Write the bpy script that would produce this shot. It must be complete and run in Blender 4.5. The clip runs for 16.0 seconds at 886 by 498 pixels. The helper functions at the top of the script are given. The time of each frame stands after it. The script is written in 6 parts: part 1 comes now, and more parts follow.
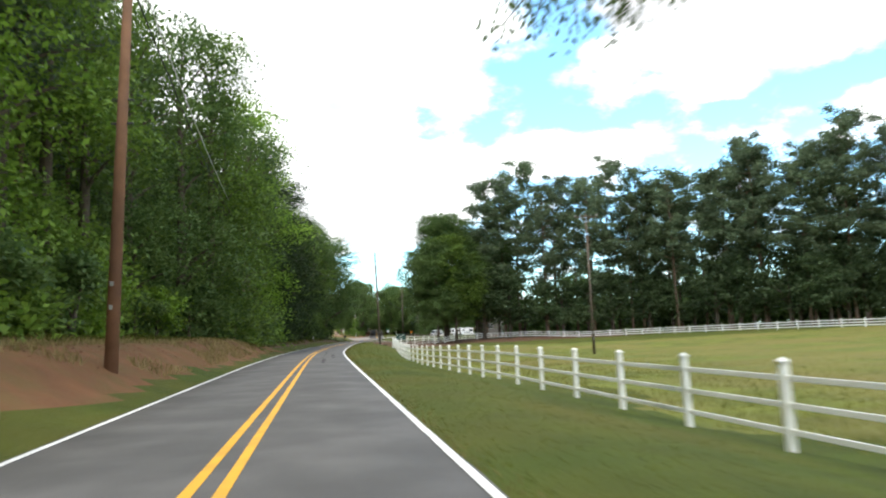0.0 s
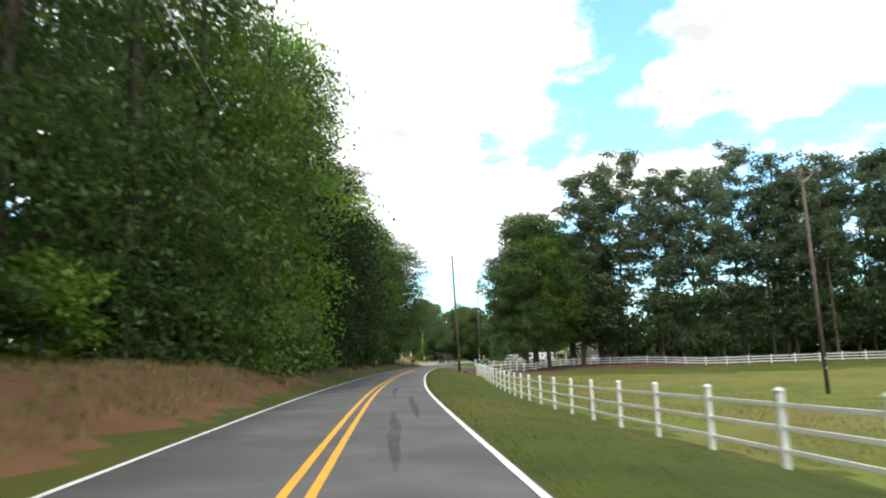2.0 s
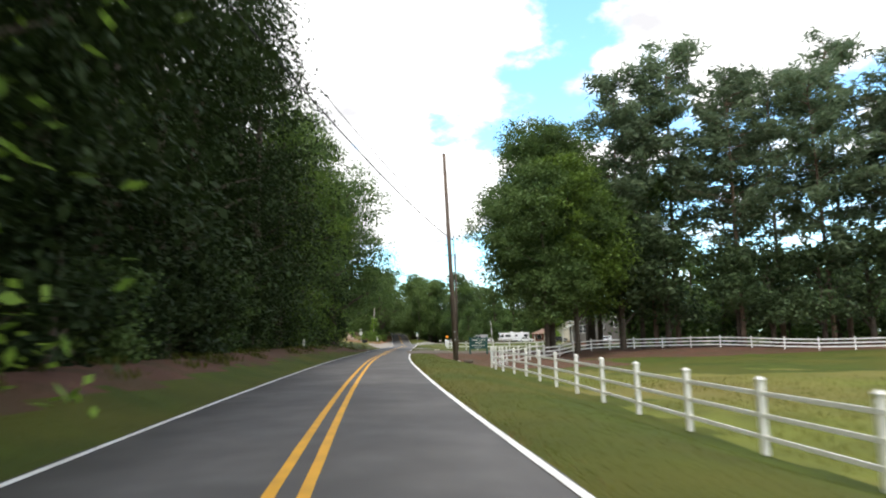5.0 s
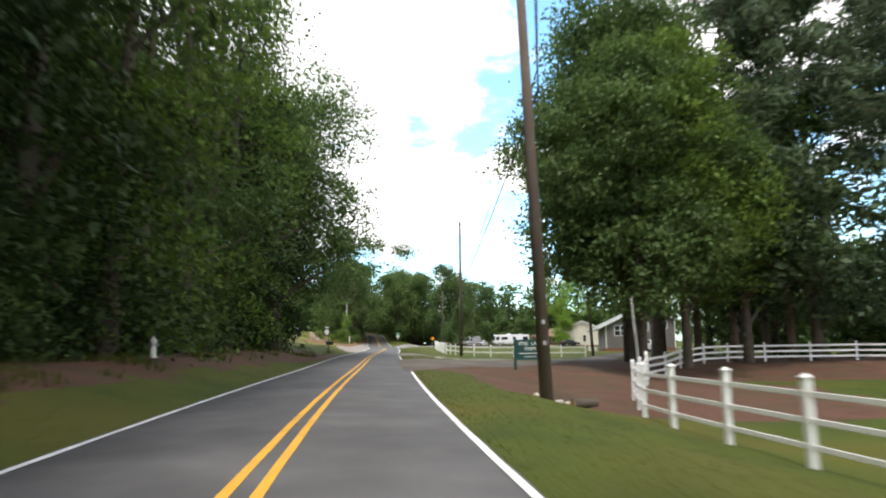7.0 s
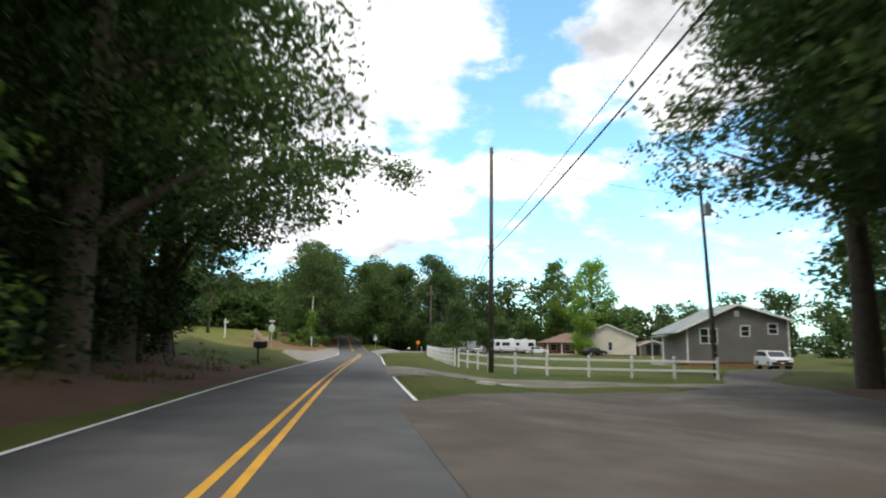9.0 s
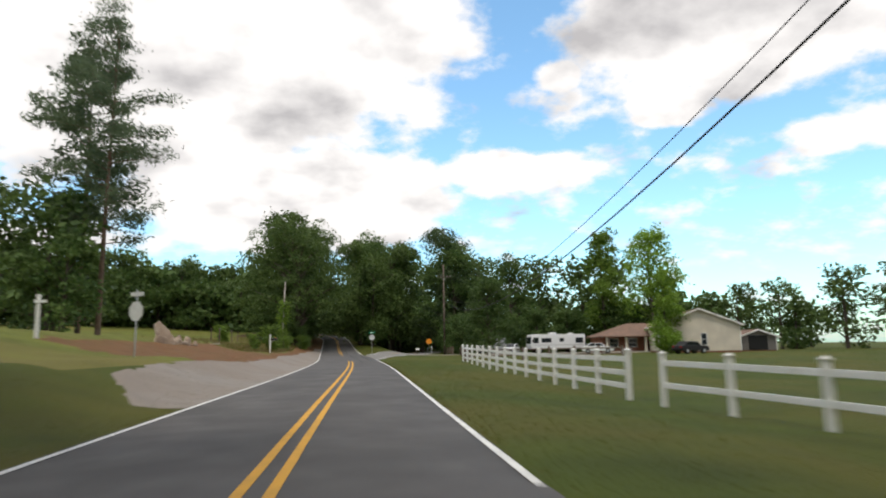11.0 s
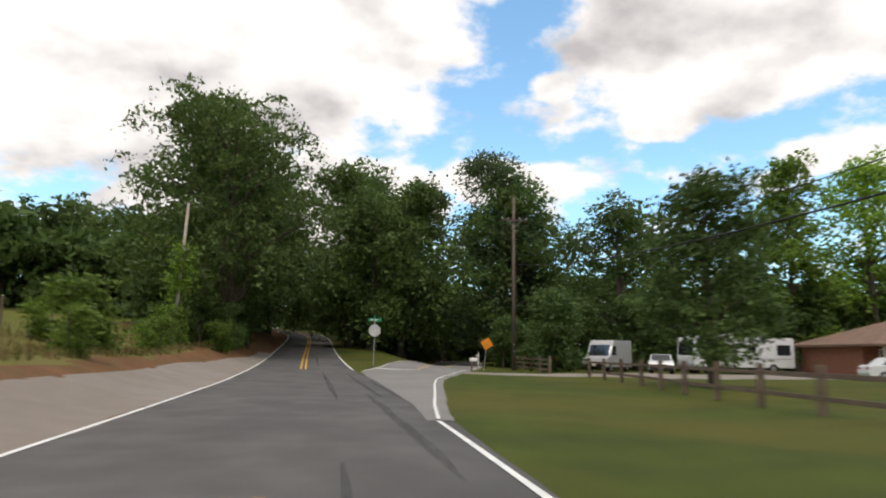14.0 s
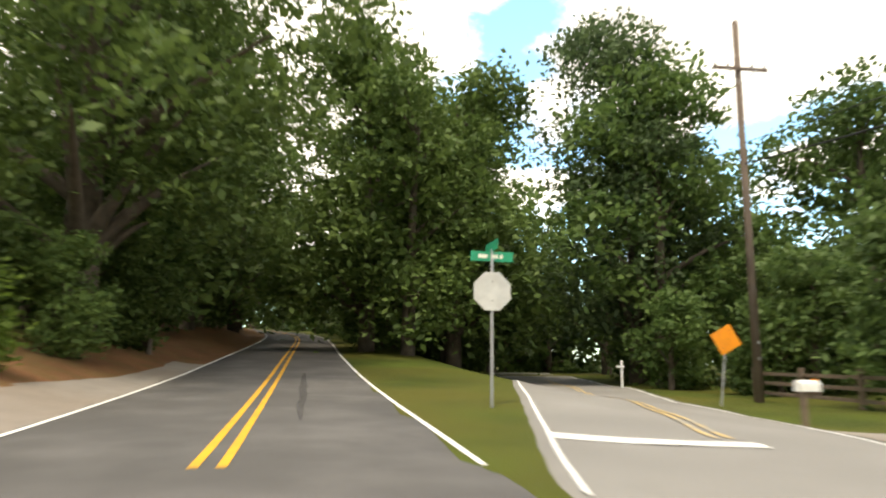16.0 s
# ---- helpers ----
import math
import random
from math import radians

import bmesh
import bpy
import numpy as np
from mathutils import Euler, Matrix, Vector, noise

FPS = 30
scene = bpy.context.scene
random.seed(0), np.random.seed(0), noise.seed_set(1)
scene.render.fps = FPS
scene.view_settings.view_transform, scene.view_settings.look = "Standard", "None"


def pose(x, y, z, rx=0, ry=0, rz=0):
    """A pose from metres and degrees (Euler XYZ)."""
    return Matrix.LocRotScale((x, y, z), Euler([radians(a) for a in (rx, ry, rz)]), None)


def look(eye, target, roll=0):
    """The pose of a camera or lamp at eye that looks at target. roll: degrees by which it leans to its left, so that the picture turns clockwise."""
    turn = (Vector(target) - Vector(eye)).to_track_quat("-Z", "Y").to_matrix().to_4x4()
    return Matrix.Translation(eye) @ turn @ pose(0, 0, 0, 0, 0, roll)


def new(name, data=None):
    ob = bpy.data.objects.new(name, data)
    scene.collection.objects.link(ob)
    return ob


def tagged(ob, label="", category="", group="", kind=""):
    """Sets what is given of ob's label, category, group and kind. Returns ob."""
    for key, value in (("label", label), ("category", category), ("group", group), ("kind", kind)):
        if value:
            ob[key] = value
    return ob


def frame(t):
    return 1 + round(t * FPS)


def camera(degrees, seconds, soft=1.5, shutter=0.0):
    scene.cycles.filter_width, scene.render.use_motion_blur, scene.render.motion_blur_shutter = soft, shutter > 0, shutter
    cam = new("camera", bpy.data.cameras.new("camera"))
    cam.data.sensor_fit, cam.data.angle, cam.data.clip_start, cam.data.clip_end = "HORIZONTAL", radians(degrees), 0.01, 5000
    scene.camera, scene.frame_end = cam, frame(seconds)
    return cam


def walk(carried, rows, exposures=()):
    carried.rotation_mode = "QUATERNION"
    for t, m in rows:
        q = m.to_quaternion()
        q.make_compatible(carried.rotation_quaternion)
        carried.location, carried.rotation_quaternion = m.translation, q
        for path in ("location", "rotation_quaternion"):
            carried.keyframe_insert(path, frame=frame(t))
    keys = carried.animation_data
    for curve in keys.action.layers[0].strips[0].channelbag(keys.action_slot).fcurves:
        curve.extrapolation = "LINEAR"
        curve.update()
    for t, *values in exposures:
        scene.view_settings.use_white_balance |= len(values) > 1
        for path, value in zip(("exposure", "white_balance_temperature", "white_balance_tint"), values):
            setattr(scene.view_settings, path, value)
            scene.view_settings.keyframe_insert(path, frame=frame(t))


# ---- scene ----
cam = camera(68.0, 16.0, soft=2.0, shutter=0.5)
PATH = [
    (0, (-0.228, 10.224, 1.262), (-0.175, 12.207, 1.515), -2.13),
    (0.5, (-1.146, 15.683, 1.268), (-1.189, 17.668, 1.513), -2.46),
    (1, (-2.130, 21.301, 1.268), (-2.286, 23.274, 1.555), -1.92),
    (1.5, (-3.112, 27.499, 1.260), (-3.278, 29.463, 1.596), -1.22),
    (2, (-4.143, 34.342, 1.265), (-4.280, 36.309, 1.598), -1.61),
    (2.5, (-5.252, 41.282, 1.242), (-5.359, 43.254, 1.555), -2.26),
    (3, (-6.289, 48.132, 1.256), (-6.368, 50.109, 1.550), -2.25),
    (3.5, (-7.371, 54.872, 1.251), (-7.413, 56.851, 1.534), -2.45),
    (4, (-8.355, 61.501, 1.218), (-8.378, 63.482, 1.493), -2.47),
    (4.2, (-8.756, 64.281, 1.207), (-8.772, 66.262, 1.478), -2.27),
    (6.3, (-11.768, 97.012, 1.262), (-11.696, 98.990, 1.547), -0.05),
    (6.5, (-12.032, 100.173, 1.267), (-11.953, 102.150, 1.553), -0.13),
    (7, (-12.614, 107.985, 1.271), (-12.522, 109.964, 1.550), -0.50),
    (7.5, (-12.984, 115.529, 1.266), (-12.881, 117.507, 1.539), -0.46),
    (8, (-13.274, 123.458, 1.251), (-13.163, 125.434, 1.539), -0.20),
    (8.5, (-13.584, 131.565, 1.232), (-13.453, 133.538, 1.529), -0.07),
    (9, (-14.128, 140.459, 1.249), (-13.965, 142.430, 1.543), 0.74),
    (9.5, (-14.764, 149.716, 1.257), (-14.580, 151.686, 1.547), -0.28),
    (9.7, (-14.975, 153.386, 1.257), (-14.785, 155.355, 1.552), -0.43),
    (11.8, (-15.954, 192.304, 1.248), (-15.746, 194.272, 1.536), -1.12),
    (12, (-16.053, 195.963, 1.247), (-15.835, 197.930, 1.531), -1.10),
    (12.5, (-16.314, 205.148, 1.250), (-16.080, 207.112, 1.547), -1.17),
    (13, (-16.625, 214.432, 1.251), (-16.386, 216.395, 1.553), -0.90),
    (13.5, (-16.946, 223.529, 1.251), (-16.694, 225.489, 1.561), 0.24),
    (14, (-17.175, 232.396, 1.259), (-16.947, 234.358, 1.572), 0.98),
    (14.5, (-17.594, 240.789, 1.248), (-17.407, 242.756, 1.557), 1.06),
    (15, (-18.052, 249.354, 1.249), (-17.880, 251.323, 1.558), 1.82),
    (15.5, (-18.606, 257.470, 1.259), (-18.423, 259.437, 1.573), 1.77),
    (16, (-19.174, 264.857, 1.307), (-18.933, 266.814, 1.639), 0.72),
]
walk(cam, [(t, look(eye, target, roll)) for t, eye, target, roll in PATH],
     [(0, 0.4, 6500, 6), (0.5, 0.25, 6500, 6), (1.5, 0.3, 6500, 6), (4, 0.3, 6600, 8), (7, 0.42, 6600, 10), (8, 0.35, 6600, 10), (9, -0.15, 6500, 8), (9.5, -0.15, 6500, 8), (12, -0.6, 7000, 12), (13.5, -0.6, 7000, 12), (14.5, -0.2, 7000, 12), (15, -0.15, 7200, 11), (15.5, 0.2, 7600, 9), (16, 0.6, 8000, 8)])

# ---- world, sun ----
SUN_EL, SUN_AZ = 66.0, 205.0   # elevation; azimuth clockwise from +y
world = bpy.data.worlds.new("world")
scene.world = world
world.use_nodes = True
wn, wl = world.node_tree.nodes, world.node_tree.links
wn.clear()
w_out = wn.new("ShaderNodeOutputWorld")
w_bg = wn.new("ShaderNodeBackground")
w_sky = wn.new("ShaderNodeTexSky")
w_sky.sky_type = 'NISHITA'
w_sky.sun_disc = False
w_sky.sun_elevation = radians(SUN_EL)
w_sky.sun_rotation = radians(SUN_AZ)
w_co = wn.new("ShaderNodeTexCoord")
w_sep = wn.new("ShaderNodeSeparateXYZ")
wl.new(w_co.outputs["Generated"], w_sep.inputs[0])


def w_math(op, a, b=None, clamp=False):
    n = wn.new("ShaderNodeMath")
    n.operation, n.use_clamp = op, clamp
    for i, v in enumerate((a, b)):
        if v is None:
            continue
        if isinstance(v, (int, float)):
            n.inputs[i].default_value = v
        else:
            wl.new(v, n.inputs[i])
    return n.outputs[0]


# clouds: a few large banks by azimuth and elevation, their rims broken by noise; scattered cloud elsewhere
w_az = w_math('MULTIPLY', w_math('ARCTAN2', w_sep.outputs[0], w_sep.outputs[1]), 57.2958)
w_el = w_math('MULTIPLY', w_math('ARCSINE', w_sep.outputs[2]), 57.2958)
zc = w_math('ADD', w_math('MAXIMUM', w_sep.outputs[2], 0.0), 0.34)
w_comb = wn.new("ShaderNodeCombineXYZ")
wl.new(w_math('DIVIDE', w_sep.outputs[0], zc), w_comb.inputs[0])
wl.new(w_math('DIVIDE', w_sep.outputs[1], zc), w_comb.inputs[1])
w_map = wn.new("ShaderNodeMapping")
w_map.inputs["Location"].default_value = (3.1, 1.35, 0.0)
wl.new(w_comb.outputs[0], w_map.inputs[0])


def w_noise(scale, detail, rough):
    n = wn.new("ShaderNodeTexNoise")
    n.inputs["Scale"].default_value, n.inputs["Detail"].default_value, n.inputs["Roughness"].default_value = scale, detail, rough
    wl.new(w_map.outputs[0], n.inputs["Vector"])
    return n.outputs["Fac"]


def w_range(value, lo, hi, a=0.0, b=1.0):
    n = wn.new("ShaderNodeMapRange")
    n.interpolation_type = 'SMOOTHSTEP'
    for k, v in (("From Min", lo), ("From Max", hi), ("To Min", a), ("To Max", b)):
        n.inputs[k].default_value = v
    wl.new(value, n.inputs["Value"])
    return n.outputs[0]


# azimuth, elevation, half width and half height of each bank, in degrees, and how thick it is
BANKS = ((-24, 27, 35, 15.5, 1.0), (-7, 12.5, 16, 5.5, 0.8), (12.5, 14.8, 8, 2.4, 0.55), (33, 26, 18, 7.6, 0.9), (26, 19.5, 4.2, 2.2, 0.5), (16.5, 22.8, 2.6, 1.5, 0.4), (11, 32, 5, 3, 0.5), (40, 15.5, 10, 1.8, 0.3), (-30, 8.5, 18, 1.5, 0.3))
w_field = None
for az_, el_, hw_, hh_, thick_ in BANKS:
    q_ = w_math('SQRT', w_math('ADD', w_math('POWER', w_math('DIVIDE', w_math('SUBTRACT', w_az, az_), hw_), 2.0), w_math('POWER', w_math('DIVIDE', w_math('SUBTRACT', w_el, el_), hh_), 2.0)))
    v_ = w_math('MULTIPLY', w_math('SUBTRACT', 1.0, q_), thick_)
    w_field = v_ if w_field is None else w_math('MAXIMUM', w_field, v_)
w_wide = w_range(w_math('ABSOLUTE', w_az), 42, 62)
w_top = w_range(w_el, 36, 46)
w_else = w_math('MULTIPLY', w_math('MAXIMUM', w_wide, w_top), w_math('SUBTRACT', w_noise(1.7, 9.0, 0.52), 0.40))
w_rim = w_math('MULTIPLY', w_math('SUBTRACT', w_noise(7.0, 9.0, 0.58), 0.5), 0.75)
w_cov = w_range(w_math('ADD', w_math('MAXIMUM', w_field, w_math('MULTIPLY', w_else, 3.0)), w_rim), -0.02, 0.16)
w_n2 = wn.new("ShaderNodeTexNoise")
w_n2.inputs["Scale"].default_value = 3.6
w_n2.inputs["Detail"].default_value = 6.0
wl.new(w_map.outputs[0], w_n2.inputs["Vector"])
w_ramp = wn.new("ShaderNodeValToRGB")
w_ramp.color_ramp.elements[0].position, w_ramp.color_ramp.elements[0].color = 0.32, (5.8, 5.8, 6.1, 1)
w_ramp.color_ramp.elements[1].position, w_ramp.color_ramp.elements[1].color = 0.5, (11.0, 11.0, 11.2, 1)
wl.new(w_n2.outputs["Fac"], w_ramp.inputs[0])
w_mix = wn.new("ShaderNodeMix")
w_mix.data_type = 'RGBA'
wl.new(w_cov, w_mix.inputs[0])
w_gain = wn.new("ShaderNodeMix")
w_gain.data_type, w_gain.blend_type = 'RGBA', 'MULTIPLY'
w_gain.inputs[0].default_value = 1.0
w_gain.inputs[7].default_value = (2.1, 2.85, 2.95, 1)
wl.new(w_sky.outputs[0], w_gain.inputs[6])
wl.new(w_gain.outputs[2], w_mix.inputs[6])
wl.new(w_ramp.outputs[0], w_mix.inputs[7])
wl.new(w_mix.outputs[2], w_bg.inputs[0])
w_bg.inputs[1].default_value = 0.13
wl.new(w_bg.outputs[0], w_out.inputs[0])

sun = new("sun", bpy.data.lights.new("sun", 'SUN'))
sun.data.energy, sun.data.angle, sun.data.color = 2.1, radians(6), (1.0, 0.95, 0.87)
_e, _a = radians(SUN_EL), radians(SUN_AZ)
sun.matrix_world = look(Vector((math.sin(_a) * math.cos(_e), math.cos(_a) * math.cos(_e), math.sin(_e))) * 300, (0, 0, 0))


# ---- materials ----
def material(name, base, rough=0.8, metal=0.0, vary=0.25, scale=4.0, fine=40.0, bump=0.3, dist=0.02, tint=None,
             tint_scale=0.5, tint_amount=0.5, spec=0.3, island=0.0, objrand=0.0):
    """Principled paint varied at two scales: broad stains (tint) and fine grain with relief."""
    m = bpy.data.materials.new(name)
    m.use_nodes = True
    n, l = m.node_tree.nodes, m.node_tree.links
    b = n["Principled BSDF"]
    b.inputs["Roughness"].default_value = rough
    b.inputs["Metallic"].default_value = metal
    b.inputs["Specular IOR Level"].default_value = spec
    co = n.new("ShaderNodeTexCoord")
    geo = n.new("ShaderNodeNewGeometry")

    def tex(sc, detail=4.0):
        t = n.new("ShaderNodeTexNoise")
        t.inputs["Scale"].default_value = sc
        t.inputs["Detail"].default_value = detail
        l.new(geo.outputs["Position"], t.inputs["Vector"])
        return t.outputs["Fac"]

    def mix(fac, a, c, kind='MIX'):
        x = n.new("ShaderNodeMix")
        x.data_type, x.blend_type = 'RGBA', kind
        for i, v in ((0, fac), (6, a), (7, c)):
            if isinstance(v, (int, float)):
                x.inputs[i].default_value = v
            elif isinstance(v, tuple):
                x.inputs[i].default_value = (*v[:3], 1)
            else:
                l.new(v, x.inputs[i])
        return x.outputs[2]

    def band(v, lo, hi):
        r = n.new("ShaderNodeMapRange")
        r.inputs["From Min"].default_value, r.inputs["From Max"].default_value = lo, hi
        l.new(v, r.inputs["Value"])
        return r.outputs[0]

    dark = tuple(c * (1 - vary) for c in base)
    light = tuple(min(1.0, c * (1 + vary)) for c in base)
    col = mix(band(tex(scale), 0.3, 0.7), dark, light)
    grain = tex(fine, 3.0)
    col = mix(0.35, col, mix(band(grain, 0.25, 0.75), dark, light))
    if tint:
        f = band(tex(tint_scale, 5.0), 0.42, 0.62)
        q = n.new("ShaderNodeMath")
        q.operation = 'MULTIPLY'
        l.new(f, q.inputs[0])
        q.inputs[1].default_value = tint_amount
        col = mix(q.outputs[0], col, tint)
    if island or objrand:
        hsv = n.new("ShaderNodeHueSaturation")
        if objrand:
            oi = n.new("ShaderNodeObjectInfo")
            src, amt = oi.outputs["Random"], objrand
        else:
            src, amt = geo.outputs["Random Per Island"], island
        r = n.new("ShaderNodeMapRange")
        r.inputs["To Min"].default_value, r.inputs["To Max"].default_value = 1 - amt, 1 + amt
        l.new(src, r.inputs["Value"])
        l.new(r.outputs[0], hsv.inputs["Value"])
        l.new(col, hsv.inputs["Color"])
        col = hsv.outputs[0]
    l.new(col, b.inputs["Base Color"])
    if bump:
        bp = n.new("ShaderNodeBump")
        bp.inputs["Strength"].default_value = bump
        bp.inputs["Distance"].default_value = dist
        l.new(grain, bp.inputs["Height"])
        l.new(bp.outputs[0], b.inputs["Normal"])
    return m


def leaf_material(name, base, tip, trans=0.35, rough=0.55):
    """Leaves: each leaf its own shade, part of the light passing through."""
    m = bpy.data.materials.new(name)
    m.use_nodes = True
    n, l = m.node_tree.nodes, m.node_tree.links
    b = n["Principled BSDF"]
    out = n["Material Output"]
    geo = n.new("ShaderNodeNewGeometry")
    oi = n.new("ShaderNodeObjectInfo")
    big = n.new("ShaderNodeTexNoise")
    big.inputs["Scale"].default_value = 0.35
    big.inputs["Detail"].default_value = 3.0
    l.new(geo.outputs["Position"], big.inputs["Vector"])
    add = n.new("ShaderNodeMath")
    add.operation = 'MULTIPLY_ADD'
    l.new(geo.outputs["Random Per Island"], add.inputs[0])
    add.inputs[1].default_value = 0.55
    l.new(big.outputs["Fac"], add.inputs[2])
    ramp = n.new("ShaderNodeValToRGB")
    ramp.color_ramp.elements[0].position, ramp.color_ramp.elements[0].color = 0.35, (*base, 1)
    ramp.color_ramp.elements[1].position, ramp.color_ramp.elements[1].color = 1.0, (*tip, 1)
    l.new(add.outputs[0], ramp.inputs[0])
    hsv = n.new("ShaderNodeHueSaturation")
    r = n.new("ShaderNodeMapRange")
    r.inputs["To Min"].default_value, r.inputs["To Max"].default_value = 0.8, 1.2
    l.new(oi.outputs["Random"], r.inputs["Value"])
    l.new(r.outputs[0], hsv.inputs["Value"])
    l.new(ramp.outputs[0], hsv.inputs["Color"])
    l.new(hsv.outputs[0], b.inputs["Base Color"])
    b.inputs["Roughness"].default_value = rough
    b.inputs["Specular IOR Level"].default_value = 0.25
    tr = n.new("ShaderNodeBsdfTranslucent")
    l.new(hsv.outputs[0], tr.inputs[0])
    mx = n.new("ShaderNodeMixShader")
    mx.inputs[0].default_value = trans
    l.new(b.outputs[0], mx.inputs[1])
    l.new(tr.outputs[0], mx.inputs[2])
    l.new(mx.outputs[0], out.inputs[0])
    return m


M_ASPHALT = material("asphalt", (0.108, 0.103, 0.101), 0.85, vary=0.28, scale=1.1, fine=45, bump=0.5, dist=0.01, tint=(0.068, 0.065, 0.064), tint_scale=0.45, tint_amount=0.6)
M_SIDE = material("worn_asphalt", (0.225, 0.216, 0.205), 0.88, vary=0.15, scale=0.8, fine=80, bump=0.5, dist=0.01, tint=(0.17, 0.162, 0.155), tint_scale=0.4)
M_GRAVEL = material("gravel", (0.25, 0.222, 0.197), 0.95, vary=0.14, scale=1.5, fine=35, bump=0.5, dist=0.02, tint=(0.21, 0.165, 0.13), tint_scale=0.2, tint_amount=0.45)
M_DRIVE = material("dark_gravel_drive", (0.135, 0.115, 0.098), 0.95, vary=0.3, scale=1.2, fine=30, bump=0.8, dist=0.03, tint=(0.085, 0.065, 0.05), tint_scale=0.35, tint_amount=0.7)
M_TRACK = material("worn_gravel_track", (0.2, 0.183, 0.155), 0.95, vary=0.3, scale=1.2, fine=30, bump=0.8, dist=0.03, tint=(0.1, 0.1, 0.05), tint_scale=0.5, tint_amount=0.7)
M_WHITE = material("road_paint_white", (0.78, 0.78, 0.76), 0.7, vary=0.1, scale=3, fine=60, bump=0.2, dist=0.004, tint=(0.4, 0.4, 0.39), tint_scale=2.5, tint_amount=0.35)
M_YELLOW = material("road_paint_yellow", (0.72, 0.37, 0.035), 0.7, vary=0.1, scale=3, fine=60, bump=0.2, dist=0.004, tint=(0.3, 0.2, 0.06), tint_scale=2.5, tint_amount=0.3)
M_PASTURE = material("pasture_grass", (0.12, 0.135, 0.022), 0.95, vary=0.42, scale=0.45, fine=14, bump=1.0, dist=0.08, tint=(0.17, 0.14, 0.04), tint_scale=0.09, tint_amount=0.8)
M_GROUND = material("lawn_soil", (0.05, 0.07, 0.005), 0.95, vary=0.35, scale=0.6, fine=25, bump=0.9, dist=0.05, tint=(0.092, 0.085, 0.011), tint_scale=0.13, tint_amount=0.8)
M_CLAY = material("red_clay", (0.172, 0.08, 0.036), 0.95, vary=0.3, scale=0.8, fine=25, bump=0.9, dist=0.05, tint=(0.13, 0.085, 0.03), tint_scale=1.1, tint_amount=0.7)
M_MULCH = material("bare_red_earth", (0.105, 0.05, 0.033), 0.95, vary=0.3, scale=0.9, fine=22, bump=0.9, dist=0.05, tint=(0.06, 0.055, 0.02), tint_scale=0.5, tint_amount=0.5)
M_VINYL = material("white_vinyl", (0.8, 0.8, 0.78), 0.45, vary=0.05, scale=2, fine=30, bump=0.05, tint=(0.6, 0.6, 0.55), tint_scale=1.5, tint_amount=0.35, spec=0.5)
M_BARK = material("bark", (0.1, 0.08, 0.062), 0.95, vary=0.35, scale=3, fine=18, bump=1.0, dist=0.05)
M_PINEBARK = material("pine_bark", (0.16, 0.11, 0.08), 0.95, vary=0.35, scale=3, fine=14, bump=1.0, dist=0.05)
M_POLE = material("weathered_pole_wood", (0.14, 0.106, 0.085), 0.9, vary=0.3, scale=1.2, fine=30, bump=0.6, dist=0.02, tint=(0.11, 0.09, 0.08), tint_scale=0.8)
M_CREOSOTE = material("creosoted_pole_wood", (0.2, 0.105, 0.062), 0.9, vary=0.3, scale=1.2, fine=30, bump=0.6, dist=0.02, tint=(0.12, 0.075, 0.055), tint_scale=0.8)
M_PALEWOOD = material("bleached_pole_wood", (0.42, 0.38, 0.34), 0.9, vary=0.25, scale=1.2, fine=30, bump=0.6, dist=0.02, tint=(0.28, 0.24, 0.2), tint_scale=0.8)
M_WIRE = material("black_cable", (0.02, 0.02, 0.022), 0.6, vary=0.1, bump=0)
M_METAL = material("galvanised_steel", (0.45, 0.46, 0.47), 0.45, metal=0.8, vary=0.12, scale=6, fine=50, bump=0.1)
M_DARK = material("dark_metal", (0.03, 0.03, 0.033), 0.5, vary=0.2, bump=0.1)
M_LEAF = leaf_material("hardwood_leaves", (0.062, 0.112, 0.02), (0.185, 0.285, 0.05), trans=0.42)
M_LEAF2 = leaf_material("bright_leaves", (0.096, 0.182, 0.024), (0.24, 0.375, 0.055), trans=0.45)
M_DLEAF = leaf_material("dark_leaves", (0.046, 0.09, 0.028), (0.13, 0.2, 0.058), trans=0.4)
# leaf colour with the forest's deep shade painted in, for the stretch past y=84
M_DEEP = leaf_material("shade_darkened_leaves", (0.012, 0.025, 0.007), (0.034, 0.058, 0.016), trans=0.2, rough=0.75)
M_OAK = leaf_material("oak_leaves", (0.044, 0.079, 0.023), (0.128, 0.192, 0.053))
M_DEEPER = leaf_material("dark_needle_sprays", (0.03, 0.055, 0.024), (0.095, 0.14, 0.06), trans=0.4)
M_NEEDLE = leaf_material("pine_needles", (0.055, 0.09, 0.05), (0.15, 0.2, 0.11), trans=0.45)

# ---- plan: the road's centre line, its rise, and the lie of the land ----
CENTRE = [(-60, 10.0), (-30, 5.2), (0, 0.42), (16.4, -2.2), (30, -4.35), (41, -6.12), (45, -6.72), (61, -9.08), (67, -9.78), (90, -12.2), (114, -14.12), (120, -14.5), (130, -14.95),
          (142, -15.3), (157, -16.0), (172, -16.5), (190, -16.85), (212, -17.15), (220, -17.35), (234, -17.85), (246, -18.6), (258, -19.5), (274, -20.85),
          (290, -22.1), (322, -24.3), (340, -26.4), (360, -31.5), (380, -40), (420, -62.0), (600, -170.0)]
CY, CX = np.array([p[0] for p in CENTRE], float), np.array([p[1] for p in CENTRE], float)
_yy = np.linspace(-60, 600, 1321)
_k = np.exp(-0.5 * (np.arange(-40, 41) / 14.0) ** 2)
_xx = np.convolve(np.pad(np.interp(_yy, CY, CX), 40, mode='reflect', reflect_type='odd'), _k / _k.sum(), mode='valid')


